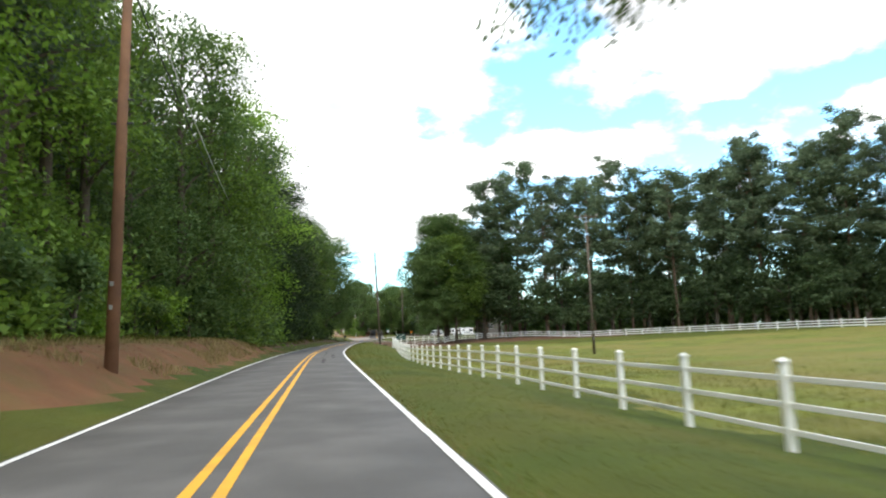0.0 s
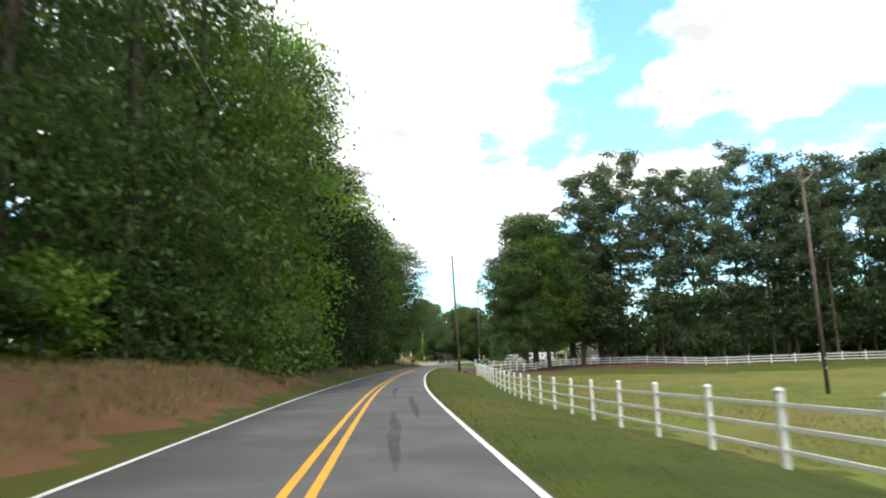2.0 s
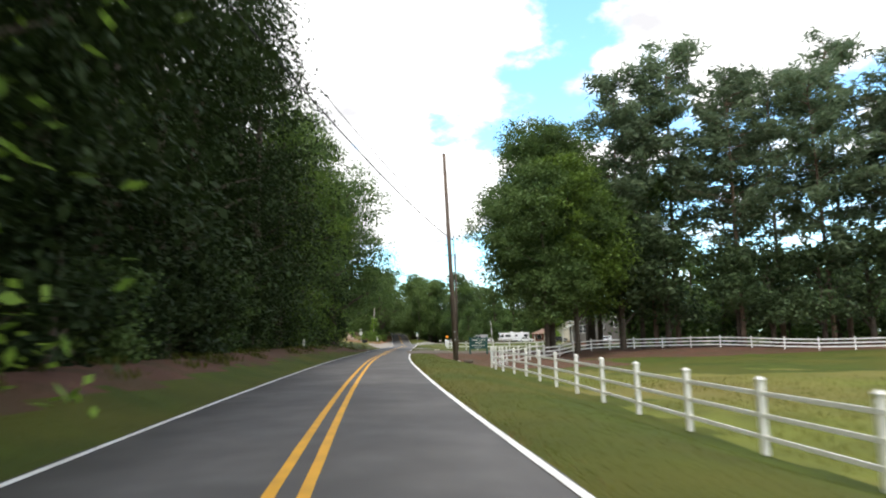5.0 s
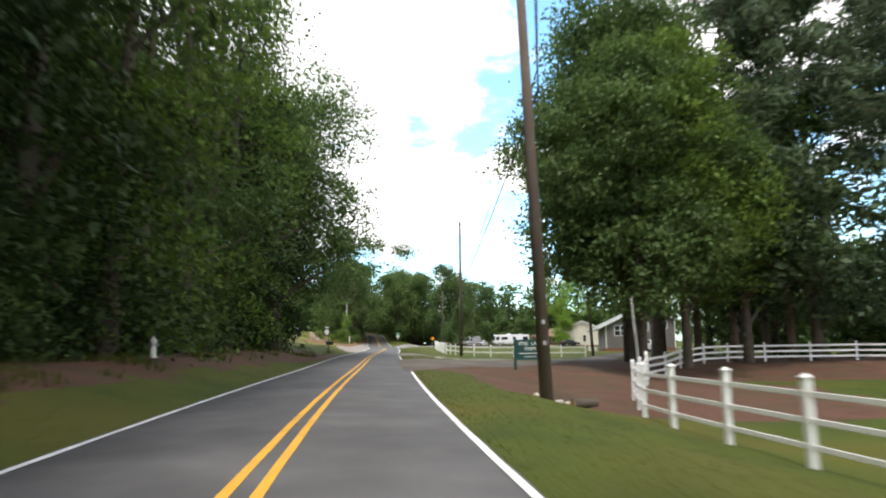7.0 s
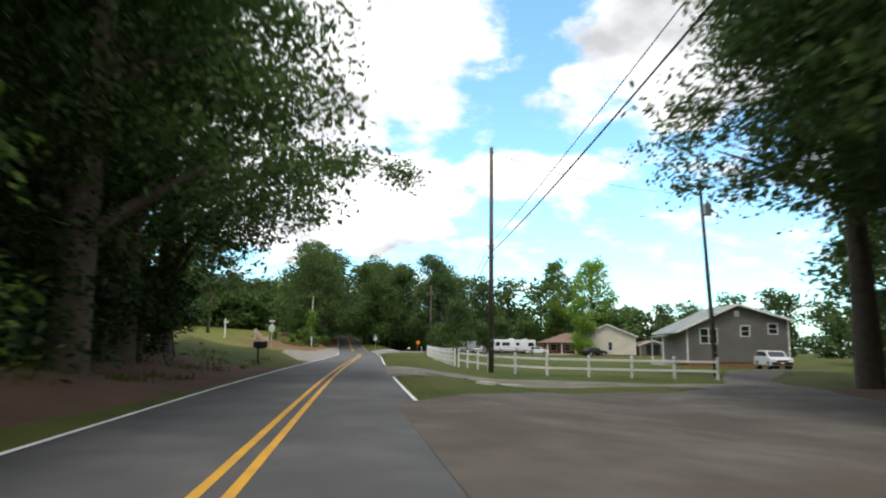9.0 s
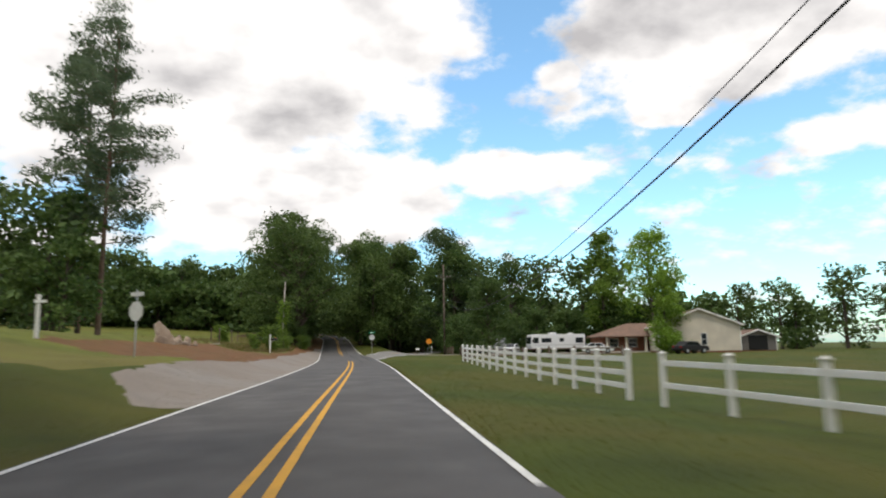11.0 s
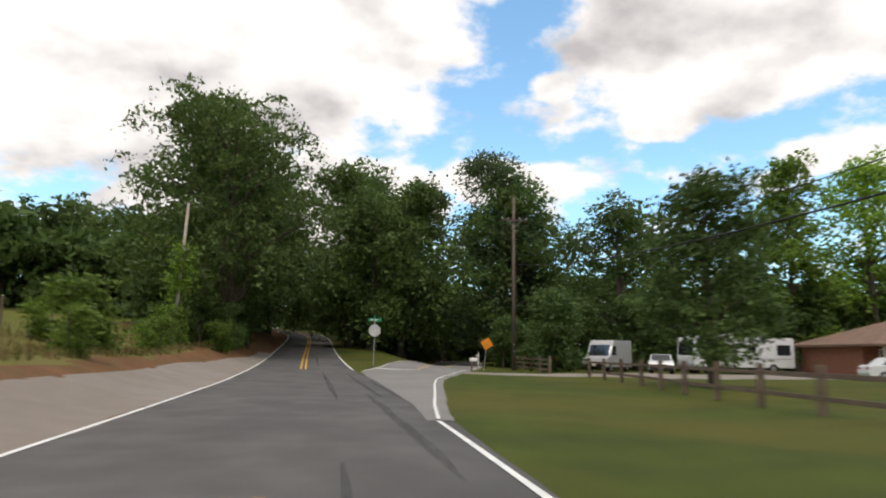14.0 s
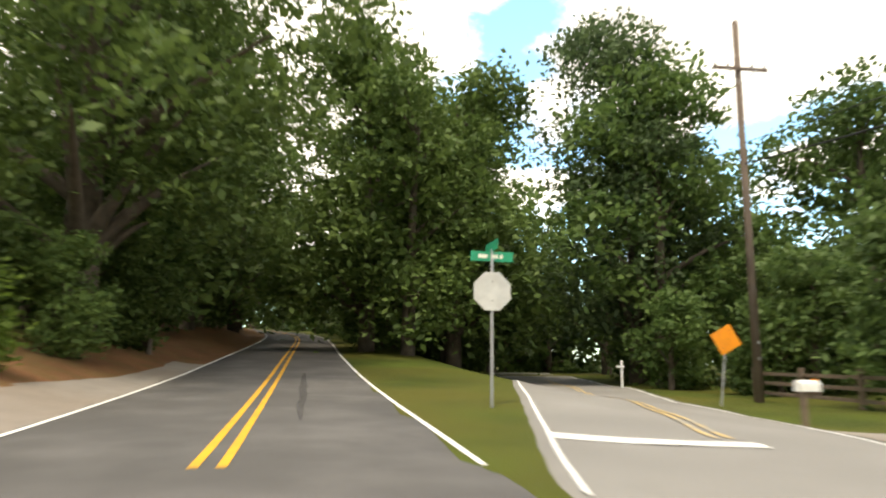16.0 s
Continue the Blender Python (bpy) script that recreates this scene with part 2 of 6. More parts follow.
def cx(y):
    return float(np.interp(y, _yy, _xx))


def rise(y):
    u = min(max(y - 258.0, 0.0), 30.0)
    return 0.00085 * u * u + 0.058 * min(max(y - 288.0, 0.0), 120)


def left_line(y):
    return float(np.interp(y, (18, 42, 62, 115, 140, 160, 206, 234, 250, 266, 275, 300), (-2.5, -2.68, -2.65, -2.6, -2.68, -2.85, -2.8, -2.95, -3.0, -3.05, -2.95, -2.8)))


def right_line(y):
    return float(np.interp(y, (0, 42, 66, 115, 140, 162, 206, 235, 246, 262, 275, 300), (2.26, 2.3, 2.25, 2.42, 2.48, 2.5, 2.5, 2.55, 2.85, 2.9, 2.9, 2.6)))


def heading(y):
    return math.atan2(cx(y + 0.5) - cx(y - 0.5), 1.0)


def road_point(y, d, z=0.0):
    """A point d metres to the right of the centre line."""
    a = heading(y)
    return (cx(y) + d * math.cos(a), y - d * math.sin(a), rise(y) + z)


def smooth(v, lo, hi):
    t = min(max((v - lo) / (hi - lo), 0.0), 1.0)
    return t * t * (3 - 2 * t)


def gz(x, y):
    """Height of the ground."""
    d = x - cx(y)
    z = rise(y)
    if d > 0:
        z = z * (1 - smooth(d, 6, 13))
        low = 1.0 + 0.45 * smooth(y, 35, 75) - 0.45 * smooth(y, 80, 115) - 0.6 * smooth(y, 155, 195) - 0.6 * smooth(y, 136, 146) * (1 - smooth(y, 158, 178)) * (1 - smooth(d, 12, 17) * (1 - smooth(y, 147, 155))) - 0.35 * smooth(y, 205, 240)
        z -= low * smooth(d, 3.3, 10.0)
        z += 1.3 * smooth(d, 25, 110) * (1 - smooth(y, 150, 200))
    else:
        u = -d
        bank = 1.3 * (1 - smooth(y, 55, 75)) + 0.8 * smooth(y, 55, 75) * (1 - smooth(y, 150, 165))
        z += bank * smooth(u, 2.8, 6.2) + 0.8 * (1 - smooth(y, 55, 75)) * smooth(u, 6.0, 15.0)
        late = smooth(y, 176, 194)
        z += late * (1.0 * smooth(u, 3.2, 7.5) + 1.3 * smooth(u, 8, 16) + 2.3 * smooth(u, 16, 55))
        z += 0.8 * smooth(y, 150, 165) * (1 - late) * smooth(u, 5, 11)
    return z


# ---- builders ----
def ground_z(x, y):
    """Height of the ground with its small unevenness."""
    d = abs(x - cx(y))
    n = 0.05 * noise.noise((x * 0.5, y * 0.5, 0)) + 0.12 * noise.noise((x * 0.13, y * 0.13, 4))
    if x < cx(y):
        n *= 1 - 0.75 * smooth(y, 188, 196) * (1 - smooth(y, 268, 276)) * (1 - smooth(d, 8, 12))
    return gz(x, y) + n * smooth(d, 2.9, 5.5)


def mesh_of(name, verts, faces, mat, smooth_shade=False):
    me = bpy.data.meshes.new(name)
    me.from_pydata([tuple(v) for v in verts], [], [tuple(f) for f in faces])
    me.materials.append(mat)
    if smooth_shade:
        me.polygons.foreach_set("use_smooth", [True] * len(me.polygons))
    me.update()
    return me


def thing(name, at, label, category, group="", kind="", turn=0.0):
    e = new(name)
    e.empty_display_size = 0.2
    e.matrix_world = pose(*at, 0, 0, turn)
    return tagged(e, label, category, group, kind)


def part(name, bm, mat, parent, label="", sm=False):
    me = bpy.data.meshes.new(name)
    bm.to_mesh(me)
    bm.free()
    me.materials.append(mat)
    if sm:
        me.polygons.foreach_set("use_smooth", [True] * len(me.polygons))
    ob = new(name, me)
    ob.parent = parent
    return tagged(ob, label)


def part_mesh(name, me, parent, label=""):
    ob = new(name, me)
    ob.parent = parent
    return tagged(ob, label)


def add_box(bm, size, at=(0, 0, 0), bevel=0.0, rot=(0, 0, 0)):
    r = bmesh.ops.create_cube(bm, size=1.0)
    m = pose(*at, *rot) @ Matrix.Diagonal((*size, 1))
    bmesh.ops.transform(bm, matrix=m, verts=r["verts"])
    if bevel:
        edges = list({e for v in r["verts"] for e in v.link_edges})
        bmesh.ops.bevel(bm, geom=edges, offset=bevel, segments=2, affect='EDGES', profile=0.6)
    return bm


def add_cyl(bm, r1, r2, a, b, seg=10, caps=True):
    """A tapered round bar from a to b."""
    a, b = Vector(a), Vector(b)
    h = (b - a).length
    q = (b - a).to_track_quat('Z', 'Y').to_matrix().to_4x4()
    bmesh.ops.create_cone(bm, cap_ends=caps, segments=seg, radius1=r1, radius2=r2, depth=h,
                          matrix=Matrix.Translation((a + b) / 2) @ q)
    return bm


def box(size, at=(0, 0, 0), bevel=0.0, rot=(0, 0, 0)):
    return add_box(bmesh.new(), size, at, bevel, rot)


def cyl(r1, r2, a, b, seg=10):
    return add_cyl(bmesh.new(), r1, r2, a, b, seg)


def prism(outline, depth, axis='Y', bevel=0.0):
    """An outline (u, z) pushed through depth, centred on the axis."""
    bm = bmesh.new()
    vs = []
    for s in (-0.5, 0.5):
        for u, z in outline:
            vs.append(bm.verts.new((u, s * depth, z) if axis == 'Y' else (s * depth, u, z)))
    n = len(outline)
    bm.faces.new(vs[:n])
    bm.faces.new(vs[n:][::-1])
    for i in range(n):
        j = (i + 1) % n
        bm.faces.new((vs[j], vs[i], vs[i + n], vs[j + n]))
    bmesh.ops.recalc_face_normals(bm, faces=bm.faces)
    if bevel:
        bmesh.ops.bevel(bm, geom=list(bm.edges), offset=bevel, segments=2, affect='EDGES', profile=0.6)
    return bm


# ---- ground ----
def ground_mesh():
    xs = np.unique(np.concatenate([np.arange(-400, -60, 12.0), np.arange(-60, -34, 2.0), np.arange(-34, 16, 0.4), np.arange(16, 24, 0.8), np.arange(24, 60, 2.0), np.arange(60, 420, 12.0)]))
    ys = np.unique(np.concatenate([np.arange(-200, -20, 12.0), np.arange(-20, 300, 0.7), np.arange(300, 320, 1.4), np.arange(320, 800, 14.0)]))
    verts, faces, mats = [], [], []
    for y in ys:
        for x in xs:
            d = abs(x - cx(y))
            verts.append((x, y, ground_z(x, y) - 0.05 * (1 - smooth(d, 2.3, 2.75))))
    w = len(xs)
    for j in range(len(ys) - 1):
        for i in range(w - 1):
            faces.append((j * w + i, j * w + i + 1, (j + 1) * w + i + 1, (j + 1) * w + i))
            mats.append(cover((xs[i] + xs[i + 1]) / 2, (ys[j] + ys[j + 1]) / 2))
    me = mesh_of("ground", verts, faces, M_GROUND, True)
    for m in (M_CLAY, M_MULCH, M_GRAVEL, M_PASTURE):
        me.materials.append(m)
    me.polygons.foreach_set("material_index", mats)
    return me


def cover(x, y):
    """0 lawn, 1 red clay, 2 bare earth under trees, 3 gravel, 4 pasture."""
    d = x - cx(y)
    w = 1.6 * noise.noise((x * 0.25, y * 0.25, 2.0)) + 0.8 * noise.noise((x * 0.9, y * 0.9, 7.0))
    if d < 0:
        u = -d
        if y < 72:
            return 1 if u + 0.4 * w > 3.6 and u + w < 14 else (2 if 13 < u + w and u + 9 * w < 58 else 0)
        if y + 2.5 * w * smooth(u, 8, 16) < 178:
            return 2 if u + 0.5 * w > 4.5 - 0.4 * smooth(y, 125, 140) - 0.9 * smooth(y, 144, 150) and u + 9 * w < 58 else 0
        if y < 194:
            return 4 if u > 12 else 0
        if y + 2 * w < 206:
            return 4 if u > 6.3 else 0
        if y < 274:
            return 1 if u + 0.4 * w < 12.6 and y + 0.7 * w < 229 + 1.75 * (u - 6.3) and y < 244 or u + 0.3 * w < 6.5 else 4
        return 1 if u + 0.5 * w < 8.5 else (2 if u < 17 and y > 293 else 4)
    if 137.5 < y + w < 152 and 3.0 < d < 13 + w:
        return 2
    if 124 < y < 162 and 5.0 + 0.5 * w < d < 20 + w and y + w > 127 and d > 4 + (y - 145) * 0.45:
        return 2
    if y < 119 - 0.25 * min(d, 40) + 5 * w and d > 9.5 + 1.2 * w + 0.03 * max(0.0, 60 - y):
        return 4
    if 143 < y + 2 * w < 172 and d > 16 + w and d + 6 * w < 58:
        return 2
    return 0


ground = new("ground", ground_mesh())
tagged(ground, "mown grass verges, red clay bank and open pasture", "ground", kind="structure")


def strip(name, y0, y1, d0, d1, z, mat, label, category, step=1.0, kind="structure", wob=0.0, thick=0.0, parent=None):
    """A band along the road between two distances from its centre line."""
    ys = np.linspace(y0, y1, max(2, int((y1 - y0) / step) + 1))
    f0 = d0 if callable(d0) else (lambda y: d0)
    f1 = d1 if callable(d1) else (lambda y: d1)
    verts, faces = [], []
    for y in ys:
        w = wob * noise.noise((y * 0.8, d0 if not callable(d0) else 1.0, 5.0))
        w2 = wob * noise.noise((y * 0.7, 3.0, 9.0))
        verts += [road_point(y, f0(y) + w, z), road_point(y, f1(y) + w2, z)]
    for i in range(len(ys) - 1):
        faces.append((2 * i, 2 * i + 1, 2 * i + 3, 2 * i + 2))
    ob = new(name, mesh_of(name, verts, faces, mat, True))
    if parent:
        ob.parent = parent
    return tagged(ob, label, category, kind=kind)


def right_edge(y):
    return max(right_line(y) + 0.08, float(np.interp(y, (230, 237, 245, 255, 262, 270.5, 272.5), (2.0, 2.7, 3.1, 3.4, 3.4, 3.4, 2.9))))


def camber(y, d):
    """Height of the asphalt above the road's datum, d metres right of its centre."""
    w = right_edge(y) if d > 0 else 0.13 - left_line(y)
    return float(np.interp(abs(d), (0, w / 2, w), (0.03, 0.02, 0.0)))


def road_mesh():
    ys = np.arange(-60, 420, 1.0)
    verts, faces = [], []
    for y in ys:
        a = left_line(y) - 0.13
        b = right_edge(y)
        ea, eb = (0.06 * noise.noise((y * 0.6, k, 1.0)) for k in (0.0, 6.0))
        for d, dz in ((a - 0.07 + ea, -0.09), (a + ea * 0.6, 0.0), (a / 2, 0.02), (0, 0.03), (b / 2, 0.02), (b + eb * 0.6, 0.0), (b + 0.07 + eb, -0.09)):
            verts.append(road_point(y, d, dz))
    w = 7
    for j in range(len(ys) - 1):
        for i in range(w - 1):
            faces.append((j * w + i, j * w + i + 1, (j + 1) * w + i + 1, (j + 1) * w + i))
    return mesh_of("road", verts, faces, M_ASPHALT, True)


road = new("road", road_mesh())
tagged(road, "two-lane grey asphalt country road", "road", kind="structure")
for y0, y1 in ((-40, 238.2), (272.0, 420)):
    for d in (-0.19, 0.09):
        strip("yellow_line", y0, y1, d, d + 0.11, 0.036, M_YELLOW, "solid yellow centre line on asphalt", "road marking", wob=0.008)
strip("edge_line", -40, 420, lambda y: left_line(y) - 0.05, lambda y: left_line(y) + 0.05, 0.012, M_WHITE, "solid white edge line on asphalt", "road marking", wob=0.012)
for y0, y1 in ((-40, 136.2), (155.0, 167.6), (183.5, 245.4), (272.0, 420)):
    strip("edge_line", y0, y1, lambda y: right_line(y) - 0.048, lambda y: right_line(y) + 0.048, 0.012, M_WHITE, "solid white edge line on asphalt", "road marking", wob=0.012)


def ribbon(name, left, right, z, mat, label, category, kind="structure", n=60, cuts=12):
    """A surface between two polylines, laid on the ground."""
    def along(p, t):
        seg = [math.dist(a, b) for a, b in zip(p, p[1:])]
        s = t * sum(seg)
        for (a, b), q in zip(zip(p, p[1:]), seg):
            if s <= q or (a, b) == (p[-2], p[-1]):
                f = min(1.0, s / q)
                return a[0] + (b[0] - a[0]) * f, a[1] + (b[1] - a[1]) * f
            s -= q
    verts, faces, m = [], [], cuts
    for k in range(n + 1):
        a, b = along(left, k / n), along(right, k / n)
        wide = math.dist(a, b)
        for i in range(m + 1):
            if m >= 4:
                f = -0.25 / wide if i == 0 else 1 + 0.25 / wide if i == m else (i - 1) / (m - 2)
            else:
                f = i / m
            x, y = a[0] + (b[0] - a[0]) * f, a[1] + (b[1] - a[1]) * f
            e = (0.07 if mat is M_SIDE else 0.22) * noise.noise((x * 0.9, y * 0.9, 3.0)) if m >= 4 and i in (0, 1, m - 1, m) else 0.0
            verts.append((x + e, y + e, ground_z(x, y) + z - 0.02 * (1 - smooth(x - cx(y), 2.7, 4.0)) * (m >= 4) - (0.12 if m >= 4 and i in (0, m) else 0.0)))
    for k in range(n):
        for i in range(m):
            faces.append((k * (m + 1) + i, k * (m + 1) + i + 1, (k + 1) * (m + 1) + i + 1, (k + 1) * (m + 1) + i))
    return tagged(new(name, mesh_of(name, verts, faces, mat, True)), label, category, kind=kind)


def line_on(name, pts, wide, z, mat, label):
    q = [(x - wide / 2, y) for x, y in pts]
    r = [(x + wide / 2, y) for x, y in pts]
    return ribbon(name, q, r, z, mat, label, "road marking", n=max(4, int(math.dist(pts[0], pts[-1]) / 0.8)), cuts=1)


# side road leaving to the right at the junction
SIDE_R = [(-15.5, 244.9), (-15.2, 248.5), (-14.75, 252.5), (-14.3, 257), (-13.7, 262), (-12.85, 266.4), (-11.9, 270.2), (-10.9, 274.3), (-8.8, 283.6), (-6.0, 295), (-3.2, 310), (0.8, 334)]
SIDE_L = [(-15.9, 244.9), (-15.95, 248.8), (-16.2, 255), (-16.5, 261), (-16.95, 266), (-17.3, 270.6), (-16.95, 272.5), (-16.2, 276.0), (-14.5, 284.5), (-12.1, 295), (-9.4, 310), (-5.2, 334)]
ribbon("side_road", SIDE_L, SIDE_R, 0.04, M_SIDE, "pale worn asphalt side road leaving at the junction", "road", n=110)
line_on("edge_line", [(x - 0.25, y) for x, y in SIDE_R], 0.075, 0.05, M_WHITE, "white edge line of the side road")
line_on("edge_line", [(x + 0.12, y) for x, y in SIDE_L[5:]], 0.07, 0.05, M_WHITE, "white edge line of the side road")
ribbon("stop_line", [(-16.5, 274.0), (-16.4, 274.5)], [(-13.75, 273.2), (-13.65, 273.7)], 0.056, M_WHITE, "white stop line across the side road", "road marking", n=4, cuts=3)
M_FADED = material("faded_yellow_paint", (0.5, 0.36, 0.16), 0.8, vary=0.12, scale=3, fine=40, bump=0.2, dist=0.004, tint=(0.28, 0.26, 0.22), tint_scale=1.5, tint_amount=0.9)
for o in (-0.1, 0.12):
    line_on("yellow_line", [(-13.8 + o, 274.3), (-13.0 + o, 278.0), (-11.5 + o, 285), (-9.1 + o, 295), (-6.3 + o, 310)], 0.11, 0.055, M_FADED, "faded yellow centre line of the side road")
# worn dark wheel marks, tar patches and a patched strip on the asphalt
M_TAR = material("dark_tar_patch", (0.085, 0.082, 0.082), 0.75, vary=0.25, scale=2.5, fine=70, bump=0.4, dist=0.008, tint=(0.105, 0.101, 0.101), tint_scale=0.8, tint_amount=0.6)

_n, _l = M_TAR.node_tree.nodes, M_TAR.node_tree.links
_pos, _tex, _rng_map = _n.new("ShaderNodeNewGeometry"), _n.new("ShaderNodeTexNoise"), _n.new("ShaderNodeMapRange")
_tex.inputs["Scale"].default_value, _tex.inputs["Detail"].default_value, _tex.inputs["Roughness"].default_value = 3.5, 8.0, 0.75
_rng_map.inputs["From Min"].default_value, _rng_map.inputs["From Max"].default_value, _rng_map.inputs["To Max"].default_value = 0.38, 0.62, 0.85
_clear, _mixed = _n.new("ShaderNodeBsdfTransparent"), _n.new("ShaderNodeMixShader")
_l.new(_pos.outputs["Position"], _tex.inputs["Vector"])
_l.new(_tex.outputs["Fac"], _rng_map.inputs["Value"])
_l.new(_rng_map.outputs[0], _mixed.inputs[0])
_l.new(_clear.outputs[0], _mixed.inputs[1])
_l.new(_n["Principled BSDF"].outputs[0], _mixed.inputs[2])
_l.new(_mixed.outputs[0], _n["Material Output"].inputs[0])


def road_patch(name, y0, y1, d, wide, label, seed):
    """A thin worn patch with an uneven outline that swells and dies out at its ends."""
    n = max(10, int((y1 - y0) / 0.4))
    verts, faces = [], []
    for k in range(n + 1):
        t = k / n
        y = y0 + (y1 - y0) * t
        e = wide * math.sin(math.pi * min(max(t, 0.02), 0.98)) ** 0.5
        a = e * (0.5 + 0.28 * noise.noise((y * 1.1, seed, 0.0)))
        b = e * (0.5 + 0.28 * noise.noise((y * 1.1, seed, 6.0)))
        m = 0.25 * wide * noise.noise((y * 0.35, seed, 3.0))
        verts += [road_point(y, d + m - a, camber(y, d + m - a) + 0.009), road_point(y, d + m + b, camber(y, d + m + b) + 0.009)]
    for i in range(n):
        faces.append((2 * i, 2 * i + 1, 2 * i + 3, 2 * i + 2))
    return tagged(new(name, mesh_of(name, verts, faces, M_TAR, True)), label, "road patch", kind="structure")


for k, (y0, y1, d, w) in enumerate(((42, 51, 0.95, 0.22), (49, 58, 1.5, 0.2), (57, 66, 0.9, 0.2), (64, 74, -1.4, 0.22), (250, 269, 1.08, 0.2), (239, 252, 2.05, 0.2), (251, 268, 2.35, 0.22), (247, 262, 2.9, 0.16), (276, 288, 0.9, 0.2), (228, 240, 0.9, 0.16))):
    road_patch("tar_patch", y0, y1, d, w, "dark worn tar streak on the grey asphalt", k * 3.7)
# gravel turnout along the far side
_ys = [192.5, 196] + [200 + 4 * k for k in range(24)]
_wide = [4.0, 5.8] + [6.2 - 0.7 * smooth(200 + 4 * k, 208, 216) + 0.12 * math.sin(k * 1.7) + 0.2 * smooth(200 + 4 * k, 226, 234) - 0.2 * smooth(200 + 4 * k, 240, 246) - 1.5 * smooth(200 + 4 * k, 264, 292) for k in range(24)]
ribbon("gravel_turnout", [(cx(y) - w, y) for y, w in zip(_ys, _wide)], [(cx(y) + left_line(y) - 0.1, y) for y in _ys], 0.03, M_GRAVEL, "pale compacted gravel turnout beside the road", "shoulder", n=180)
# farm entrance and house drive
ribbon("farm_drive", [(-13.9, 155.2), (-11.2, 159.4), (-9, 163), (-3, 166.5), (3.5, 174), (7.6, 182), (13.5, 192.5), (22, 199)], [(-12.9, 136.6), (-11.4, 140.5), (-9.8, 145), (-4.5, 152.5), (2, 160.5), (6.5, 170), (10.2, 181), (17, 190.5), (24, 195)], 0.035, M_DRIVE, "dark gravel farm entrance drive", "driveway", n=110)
ribbon("house_drive", [(-14.2, 183.0), (-12.6, 180.6), (-9, 179.0), (-3, 177.2), (4, 175.6)], [(-14.1, 168.0), (-12.4, 170.2), (-9, 171.6), (-3, 172.2), (6, 171.6)], 0.03, M_TRACK, "pale gravel track to the house", "driveway")
ribbon("yard_drive", [(-10.2, 277.0), (-7, 277.0), (0, 278.6), (24, 283)], [(-11.2, 272.4), (-6, 271.6), (1, 272), (26, 274)], 0.03, M_GRAVEL, "pale gravel yard with parked vehicles", "driveway")


# ---- trees ----
def leaves(centres, spread, per, size, rng, aspect=0.55, up=0.5, droop_at=0.0):
    """Verts and faces of many small leaf sprays round the clump centres."""
    c = np.repeat(np.array(centres), per, axis=0)
    n = len(c)
    off = rng.normal(0, 1, (n, 3)) * np.array(spread)
    off[:, 2] -= droop_at * (off[:, 0] ** 2 + off[:, 1] ** 2) / max(spread[0], 0.1)
    c = c + off
    a = rng.normal(0, 1, (n, 3))
    a[:, 2] *= 0.6
    a /= np.linalg.norm(a, axis=1)[:, None]
    nrm = rng.normal(0, 1, (n, 3))
    nrm[:, 2] += up * 2
    b = np.cross(nrm, a)
    b /= np.linalg.norm(b, axis=1)[:, None] + 1e-9
    s = size * rng.uniform(0.6, 1.3, (n, 1))
    droop = np.array([0, 0, -0.15]) * s
    v = np.stack([c - a * s, c + b * s * aspect + droop * 0, c + a * s + droop, c - b * s * aspect], 1).reshape(-1, 3)
    f = np.arange(4 * n).reshape(-1, 4)
    return v, f


def fast_mesh(name, v, f, mat):
    me = bpy.data.meshes.new(name)
    n = len(f)
    me.vertices.add(len(v))
    me.vertices.foreach_set("co", np.asarray(v, np.float32).ravel())
    me.loops.add(4 * n)
    me.loops.foreach_set("vertex_index", np.asarray(f, np.int32).ravel())
    me.polygons.add(n)
    me.polygons.foreach_set("loop_start", np.arange(0, 4 * n, 4, dtype=np.int32))
    me.materials.append(mat)
    me.update(calc_edges=True)
    return me


def limbs(path_list, mat, name="trunk", seg=7):
    """Tapered, bent tubes: each path is a list of (x, y, z, radius)."""
    verts, faces = [], []
    for path in path_list:
        base = len(verts)
        for k, (x, y, z, r) in enumerate(path):
            p0 = Vector(path[max(k - 1, 0)][:3])
            p1 = Vector(path[min(k + 1, len(path) - 1)][:3])
            q = (p1 - p0).to_track_quat('Z', 'Y')
            for i in range(seg):
                an = 2 * math.pi * i / seg
                verts.append(Vector((x, y, z)) + q @ Vector((math.cos(an) * r, math.sin(an) * r, 0)))
        for k in range(len(path) - 1):
            for i in range(seg):
                j = (i + 1) % seg
                faces.append((base + k * seg + i, base + k * seg + j, base + (k + 1) * seg + j, base + (k + 1) * seg + i))
    return mesh_of(name, verts, faces, mat, True)


